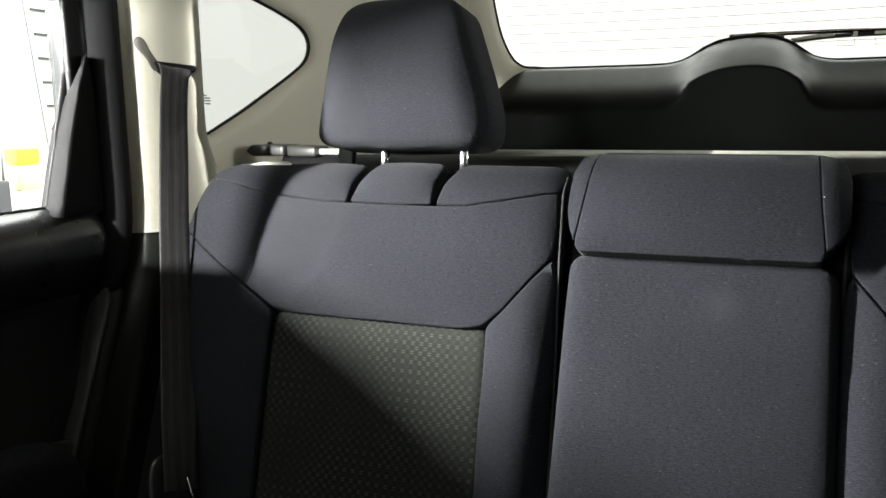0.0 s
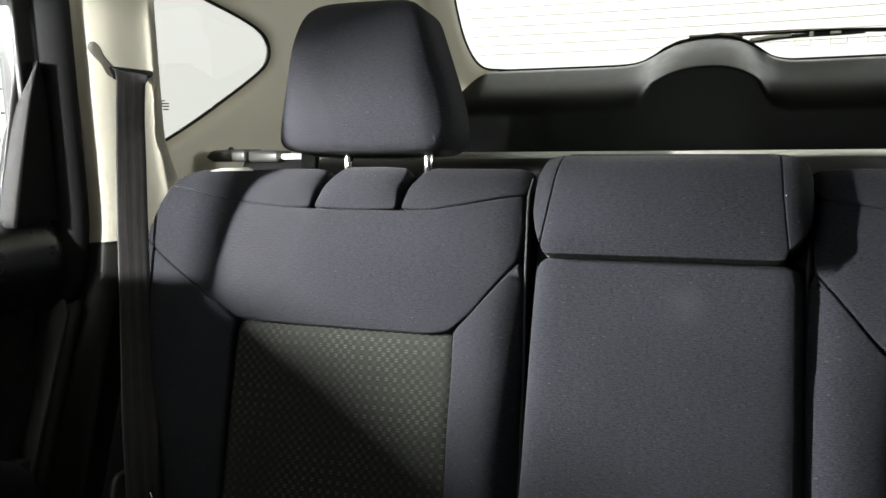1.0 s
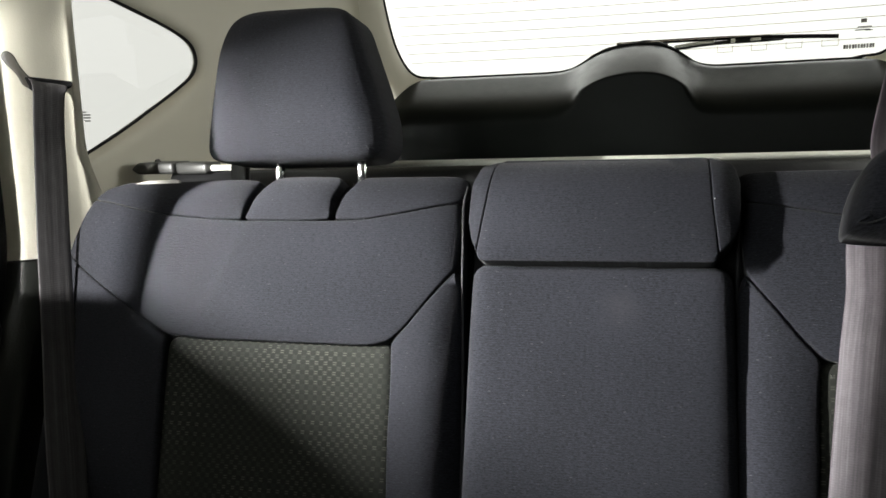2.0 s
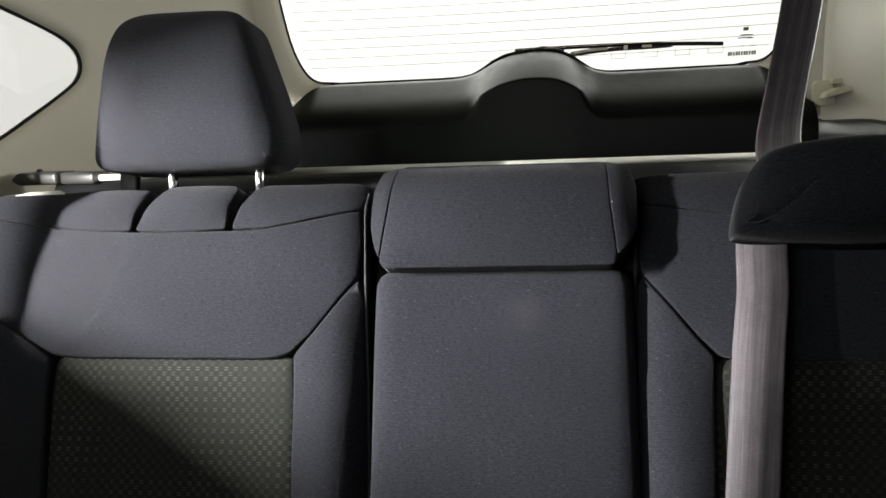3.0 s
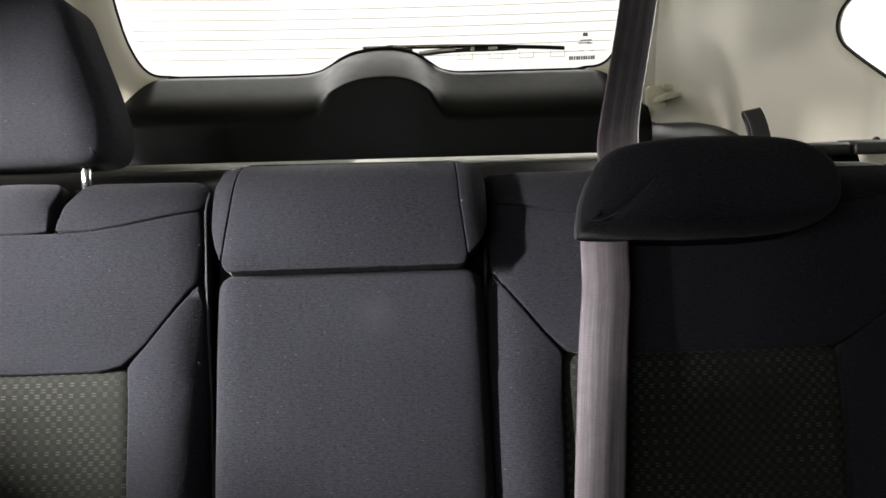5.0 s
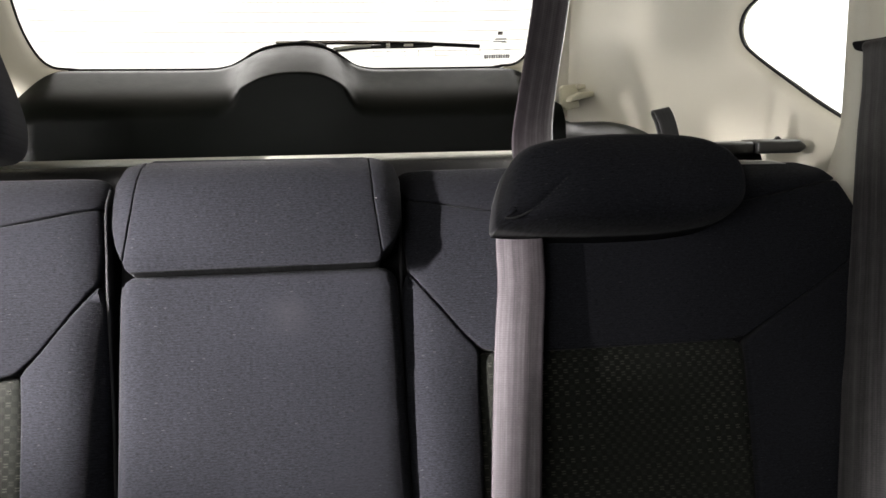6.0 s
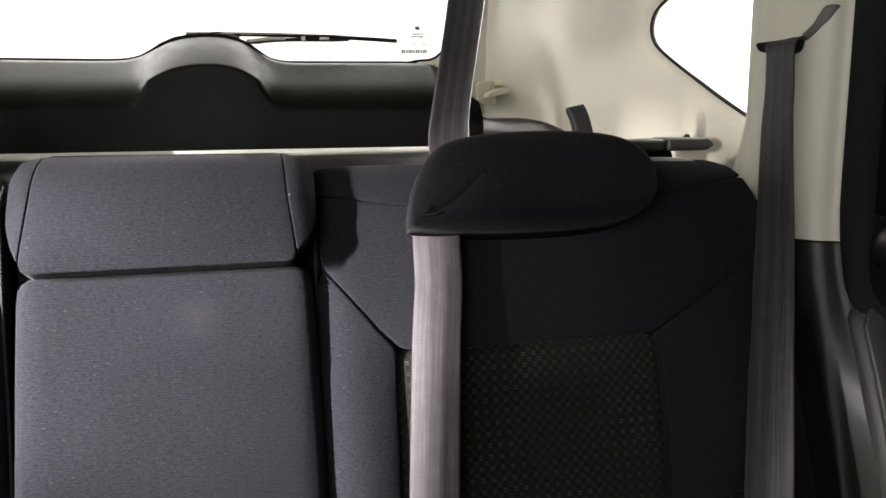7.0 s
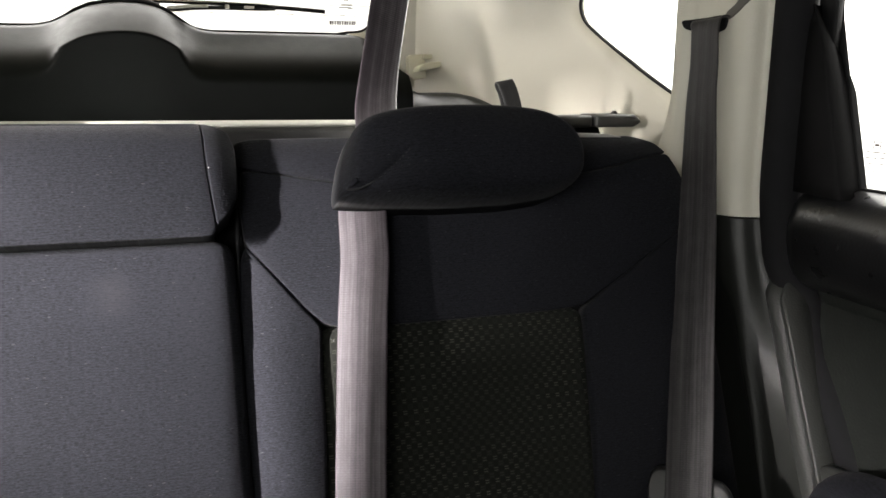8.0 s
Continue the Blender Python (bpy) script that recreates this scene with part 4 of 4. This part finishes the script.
def headrest_raised():
    h = thing("headrest", "raised navy cloth headrest on chrome posts", "headrest", (-0.335, 0.86, 0.90), "headrests")
    lean = radians(9)

    def put(u, v, w):
        z = v - 0.917
        back = 0.040 * roll((z - 0.115) / 0.075) + 0.030 * roll((abs(u + 0.358) - 0.080 + 0.16 * z) / 0.055)
        return np.array([u, 0.853 + z * math.sin(lean) - (w - back) * math.cos(lean), v + (w - back) * math.sin(lean)])
    line = [(-0.478, 0.935), (-0.470, 0.922), (-0.452, 0.9165), (-0.340, 0.915), (-0.262, 0.9165), (-0.249, 0.924), (-0.2445, 0.94), (-0.247, 0.968), (-0.261, 1.015), (-0.277, 1.060), (-0.288, 1.084), (-0.302, 1.098), (-0.325, 1.1035), (-0.408, 1.1055), (-0.436, 1.102), (-0.453, 1.090), (-0.464, 1.055), (-0.473, 0.985)]
    part("pad", pillow(line, put, 0.075, 0.012, 0.006, 0.0, corner=0.010, step=0.008), NAVY, h, "padded navy knit cloth")
    for x in (-0.383, -0.277):
        part("post", tube([(x, 0.872, 0.86), (x, 0.880, 0.94)], 0.0056, 14), CHROME, h, "chrome post")
        part("post_collar", tube([(x, 0.870, 0.878), (x, 0.871, 0.888)], 0.009, 14), SOFT_BLACK, h, "black plastic collar")


headrest_raised()


def headrest_folded():
    h = thing("headrest", "navy cloth headrest folded forward over the backrest", "headrest", tuple(on_seat(0.33, 0.05, 0.0)), "headrests")
    line = [(0.2245, 0.0320), (0.2262, 0.047), (0.2315, 0.070), (0.2415, 0.0935), (0.258, 0.1045), (0.305, 0.1115), (0.345, 0.1128), (0.385, 0.1118), (0.421, 0.107), (0.449, 0.094), (0.4645, 0.074), (0.4645, 0.052), (0.457, 0.036), (0.438, 0.0265), (0.395, 0.0215), (0.325, 0.0210), (0.265, 0.0235), (0.241, 0.0272), (0.2292, 0.0300)]
    run = np.array(spline([(0.2262, 0.0315), (0.238, 0.0318), (0.2545, 0.0392), (0.2695, 0.0505), (0.2885, 0.0675)], 12))

    def put(u, v, w):
        d2 = ((run - np.array([u, v])) ** 2).sum(1).min()
        end = ease((0.290 - u) / 0.02)
        return on_seat(u, v, w - (0.0034 * math.exp(-d2 / 0.0021 ** 2) + 0.0016 * math.exp(-d2 / 0.008 ** 2)) * end * (w > 0.03))
    part("pad", pillow(line, put, 0.075, 0.011, 0.026, 0.083, corner=0.006, step=0.0026, power=2.0, edge_w=0.034), NAVY, h, "thick padded navy knit cloth")
    seam = []
    for u, v in run[1:-4]:
        lift = 0.083 + 0.026 * (1 - min(1, abs((u - 0.3445) / 0.12)) ** 2) * (1 - min(1, abs((v - 0.0669) / 0.0459)) ** 2)
        seam.append(put(u, v, lift))
    part("seam", tube(seam, 0.0009, 6, smooth_path=False), THREAD, h, "dark sewn seam")
    for u in (0.277, 0.383):
        part("post", tube([on_seat(u, 0.10, -0.07), on_seat(u, 0.085, 0.03)], 0.0056, 12), CHROME, h, "chrome post")


headrest_folded()

# ---- belts ----
X = np.array([1.0, 0, 0])


def pillar_belt(s, label):
    b = thing("seat_belt", label, "seat belt", (s * 0.56, 0.66, 0.45), "seat belts")
    if s > 0:
        path = [(0.662, 0.822, 1.024), (0.6430, 0.812, 1.0145), (0.6396, 0.806, 0.970), (0.6353, 0.800, 0.921), (0.6160, 0.765, 0.802), (0.5842, 0.715, 0.6936), (0.5405, 0.645, 0.5712), (0.528, 0.625, 0.530)]
        across = [(0.03, -0.99, 0.0), (0.03, -0.99, 0.0), (0.07, -0.99, 0.0), (0.15, -0.98, 0.0), (0.37, -0.93, 0.0), (0.55, -0.83, 0.0), (0.70, -0.71, 0.0), (0.72, -0.69, 0.0)]
    else:
        path = [(-0.664, 0.822, 1.022), (-0.6515, 0.812, 1.0113), (-0.6510, 0.806, 0.970), (-0.6494, 0.800, 0.925), (-0.6273, 0.765, 0.820), (-0.5919, 0.715, 0.689), (-0.5449, 0.655, 0.589), (-0.530, 0.635, 0.540)]
        across = [(0.08, 0.99, 0.0)] * len(path)
    part("webbing", ribbon(path, across, 0.047 if s < 0 else 0.0445, 0.0016, 8), WEB_SHADED, b, "woven grey webbing darkened for shade")
    # slot through which the webbing leaves the pillar; black and taupe plates paint the shade in slot and channel
    if s > 0:
        slot = [(0.800, 1.022), (0.8112, 1.0258), (0.838, 1.0238), (0.858, 1.0228), (0.856, 1.0155), (0.853, 1.0115), (0.8158, 1.0066), (0.803, 1.010)]
        groove = [(0.774, 1.056), (0.783, 1.056), (0.7925, 1.0370), (0.806, 1.0265), (0.800, 1.0190), (0.790, 1.0265), (0.779, 1.041)]
    else:
        slot = [(0.789, 1.0265), (0.8159, 1.0250), (0.8551, 1.0228), (0.8535, 1.0145), (0.840, 1.0100), (0.8037, 1.0072), (0.795, 1.0110)]
        groove = [(0.7755, 1.0500), (0.7765, 1.0550), (0.780, 1.0560), (0.784, 1.0510), (0.7875, 1.0390), (0.793, 1.0300), (0.801, 1.0220), (0.798, 1.0110), (0.789, 1.0150), (0.7835, 1.0300), (0.7785, 1.0380), (0.7760, 1.0440)]
    section = spline(pillar_section(1.03), 6)

    def px(y):
        return float(np.interp(y, [q[1] for q in section[10:]], [q[0] for q in section[10:]])) - rear_swell(s, y, 1.03)
    part("guide_slot", pillow(slot, lambda u, v, w: (s * (px(u) - 0.0008 - w), u, v), 0.004, 0.002, 0.0, 0.001, corner=0.004, step=0.005), BLACK_CLOTH, b, "dark guide slot")
    part("guide_channel", pillow(groove, lambda u, v, w: (s * (px(u) - 0.0004 - w), u, v), 0.004, 0.002, 0.0, 0.001, corner=0.004, step=0.005), CHANNEL_SHADE, b, "guide channel, shade painted taupe")
    # plastic-coated latch plate behind the webbing, its ears wider than the webbing
    plate = [(-0.037, 0.500), (-0.039, 0.545), (-0.041, 0.562), (-0.038, 0.574), (-0.031, 0.580), (0.031, 0.577), (0.040, 0.568), (0.042, 0.554), (0.038, 0.535), (0.036, 0.500)]
    a = Vector(across[-2]).normalized()
    n = Vector((-0.71, -0.70, 0.0)) if s > 0 else Vector((0.99, -0.08, 0.0))

    def latch(u, v, w):
        x, y = (0.5405 + 0.305 * (v - 0.571), 0.645 + 0.49 * (v - 0.571)) if s > 0 else (-0.5449 - 0.304 * (v - 0.589), 0.655 + 0.41 * (v - 0.589))
        q = Vector((x, y, v)) + a * u + n * (w - 0.006)
        return tuple(q)
    part("latch_plate", pillow(plate, latch, 0.006, 0.003, 0.0, 0.003, corner=0.006, step=0.006), SOFT_BLACK, b, "dark coated latch plate")
    part("tongue", tube([latch(0.004, 0.552, 0.012), latch(0.016, 0.515, 0.014)], 0.0009, 6, smooth_path=False), CHROME, b, "thin chrome tongue edge")


pillar_belt(-1, "grey seat belt hanging from the pillar, darkened for shade")
pillar_belt(1, "grey striped seat belt hanging from the pillar, darkened for shade")

b = thing("seat_belt", "grey middle seat belt hanging from the roof over the seat", "seat belt", (0.30, 0.92, 1.33), "seat belts")
low = [on_seat(0.283, 0.085, 0.004), on_seat(0.2555, 0.045, 0.016), on_seat(0.2500, -0.02, 0.018), on_seat(0.2425, -0.08, 0.017), on_seat(0.2285, -0.216, 0.016), on_seat(0.222, -0.30, 0.016), on_seat(0.212, -0.44, 0.02)]
path = [(0.352, 0.955, 1.335), (0.340, 0.945, 1.20), (0.3245, 0.930, 1.074), (0.298, 0.905, 0.935)] + [tuple(p) for p in low]
part("upper_run", ribbon(path[:5], [(0.91, 0.415, 0)] * 5, 0.051, 0.0016, 10), WEB, b, "woven grey webbing in shade")
part("lower_run", ribbon(path[4:], [(0.88, -0.475, 0)] * len(low), 0.047, 0.0016, 10), WEB, b, "woven grey webbing lying on the seat")
part("roof_anchor", block((0.315, 0.93, 1.318), (0.39, 0.98, 1.33), 0.004), SOFT_BLACK, b, "black roof anchor")

# ---- load cover, straps, hook ----
cover = thing("cargo_cover", "dark load cover roller with a pale front edge", "cargo cover", (0, 1.04, 0.88))
part("cassette", tube([(-0.64, 1.05, 0.876), (0.64, 1.05, 0.876)], 0.024, 16, smooth_path=False), SOFT_BLACK, cover, "black roller housing")
part("edge_bar", tube([(-0.636, 1.030, 0.9012), (0.636, 1.030, 0.9012)], 0.0044, 14, smooth_path=False), SILVER, cover, "pale plastic edge bar")
for s in (-1, 1):
    def end(shape, near, far, bevel, s=s):
        return prism(shape, lambda u, v, w: (s * u, w, v), near, far, bevel)
    part("end_cap", end([(0.6235, 0.8945), (0.683, 0.8945), (0.695, 0.902), (0.683, 0.9120), (0.6235, 0.9115)], 1.010, 1.062, 0.004), CAP_GREY, cover, "satin charcoal end cap with a pointed tip")
    part("end_sleeve", end([(0.570, 0.8935), (0.6215, 0.8940), (0.6215, 0.9105), (0.570, 0.9095)], 1.014, 1.058, 0.0045), CAP_GREY, cover, "satin charcoal end sleeve")
    part("latch", end([(0.660, 0.9115), (0.669, 0.9115), (0.6665, 0.9150), (0.6645, 0.9165)], 1.032, 1.040, 0.001), CAP_GREY, cover, "small latch lever")
for s in (-1, 1):
    x, y = s * 0.478, 0.955
    loop = ribbon([(x + s * 0.004, y + 0.004, 0.872), (x + s * 0.002, y + 0.004, 0.905), (x - s * 0.006, y + 0.004, 0.938), (x - s * 0.0125, y + 0.001, 0.951), (x - s * 0.0125, y - 0.006, 0.952), (x - s * 0.006, y - 0.009, 0.936), (x + s * 0.002, y - 0.008, 0.905), (x + s * 0.004, y - 0.008, 0.872)], [(1.0, 0, 0.18 * s)] * 8, 0.021, 0.0022, 6)
    single("pull_strap", loop, WEB_BLACK, "black webbing pull strap standing up behind the seat", "strap")

hook = thing("cargo_hook", "cream plastic hook on the rear side trim", "hook", (0.576, 1.66, 1.0))


def hook_plate(shape, near, far, bevel=0.003):
    return prism(shape, lambda u, v, w: (u, w, v), near, far, bevel)


part("base", hook_plate([(0.547, 0.966), (0.545, 1.003), (0.551, 1.009), (0.580, 1.011), (0.586, 0.964), (0.558, 0.959)], 1.660, 1.680), CREAM_DARK, hook)
part("arm", hook_plate([(0.555, 0.974), (0.612, 0.987), (0.612, 0.996), (0.580, 0.994), (0.559, 0.985)], 1.622, 1.666), CREAM_DARK, hook, "tapered hook arm")
part("flange", hook_plate([(0.576, 1.000), (0.606, 1.004), (0.606, 1.010), (0.576, 1.011)], 1.648, 1.676, 0.002), CREAM_DARK, hook)

# ---- outside: a white garage ----
single("ground", block((-6, -6, -0.62), (6, 7, -0.60), 0), FLOOR_GREY, "grey garage floor", "floor", "structure")
single("backdrop_rear", block((-2.85, 5.2, -0.6), (2.85, 5.25, 3.2), 0), WALL_REAR_GLOW, "glowing white garage wall behind the car", "wall", "structure")
single("backdrop_left", block((-2.85, 1.0, -0.6), (-2.80, 5.2, 3.2), 0), WALL_LEFT_GLOW, "glowing white garage wall", "wall", "structure")
single("backdrop_left_front", block((-4.05, -3.4, -0.6), (-4.0, 1.0, 3.2), 0), WALL_FRONT_GLOW, "glowing white garage wall out of view", "wall", "structure")
single("backdrop_ceiling", block((-2.8, -0.4, 3.2), (2.8, 5.2, 3.25), 0), ROOF_GLOW, "glowing white garage ceiling out of view", "ceiling", "structure")
single("backdrop_right", block((2.80, 0.2, -0.6), (2.85, 5.2, 3.2), 0), WALL_RIGHT_GLOW, "glowing white garage wall", "wall", "structure")
rack = thing("wall_panel", "white slotted wall panel with grey gaps", "wall panel", (-2.6, 2.3, -0.6))
part("board", block((-2.63, 2.10, -0.6), (-2.60, 2.75, 2.4), 0.004), plain("white_panel_paint", (0.8, 0.8, 0.78), 0.6), rack, "white board")


def slot_start(z):
    return 2.3478 - 0.106 * (z - 0.917)


for k in range(12):
    z = 0.914 + 0.0907 * k
    part("slot", block((-2.598, slot_start(z), z), (-2.590, 2.3586 + 0.245 * (z - 0.917), z + 0.009), 0), PANEL_DARK, rack, "grey slot", smooth=False)
part("edge_strip", tube([(-2.594, slot_start(z) - 0.028, z) for z in (0.7, 1.5, 2.3)], 0.003, 6), STEEL_GREY, rack, "grey edge line")

bin_ = thing("storage_bin", "yellow plastic storage bin on a pale stand", "bin", (-2.47, 2.10, -0.6))
part("lid", block((-2.505, 2.048, 0.797), (-2.435, 2.144, 0.853), 0.006), YELLOW, bin_, "bright yellow lid")
part("body", block((-2.500, 2.052, 0.704), (-2.440, 2.150, 0.796), 0.008), plain("pale_yellow_plastic", (0.80, 0.79, 0.38), 0.5), bin_, "pale yellow body")
part("stand", block((-2.500, 2.056, -0.6), (-2.440, 2.146, 0.703), 0.006), plain("pale_stand", (0.7, 0.7, 0.68), 0.6), bin_, "pale stand")

trolley = thing("tool_trolley", "grey steel tool trolley with an upright handle", "trolley", (-2.45, 1.95, -0.6))
part("tray", block((-2.53, 1.86, 0.45), (-2.43, 2.005, 0.745), 0.008), plain("dark_grey_steel", (0.10, 0.10, 0.11), 0.45, 0.3), trolley, "dark grey tray")
part("handle", tube([(-2.45, 1.995, 0.74), (-2.45, 1.995, 0.90)], 0.005, 8, smooth_path=False), STEEL_GREY, trolley, "grey steel handle")
part("lower_shelf", block((-2.53, 1.86, -0.42), (-2.43, 2.005, -0.38), 0.006), STEEL_GREY, trolley)
for x in (-2.52, -2.44):
    for y in (1.87, 1.995):
        part("leg", tube([(x, y, -0.598), (x, y, 0.46)], 0.008, 8), STEEL_GREY, trolley)
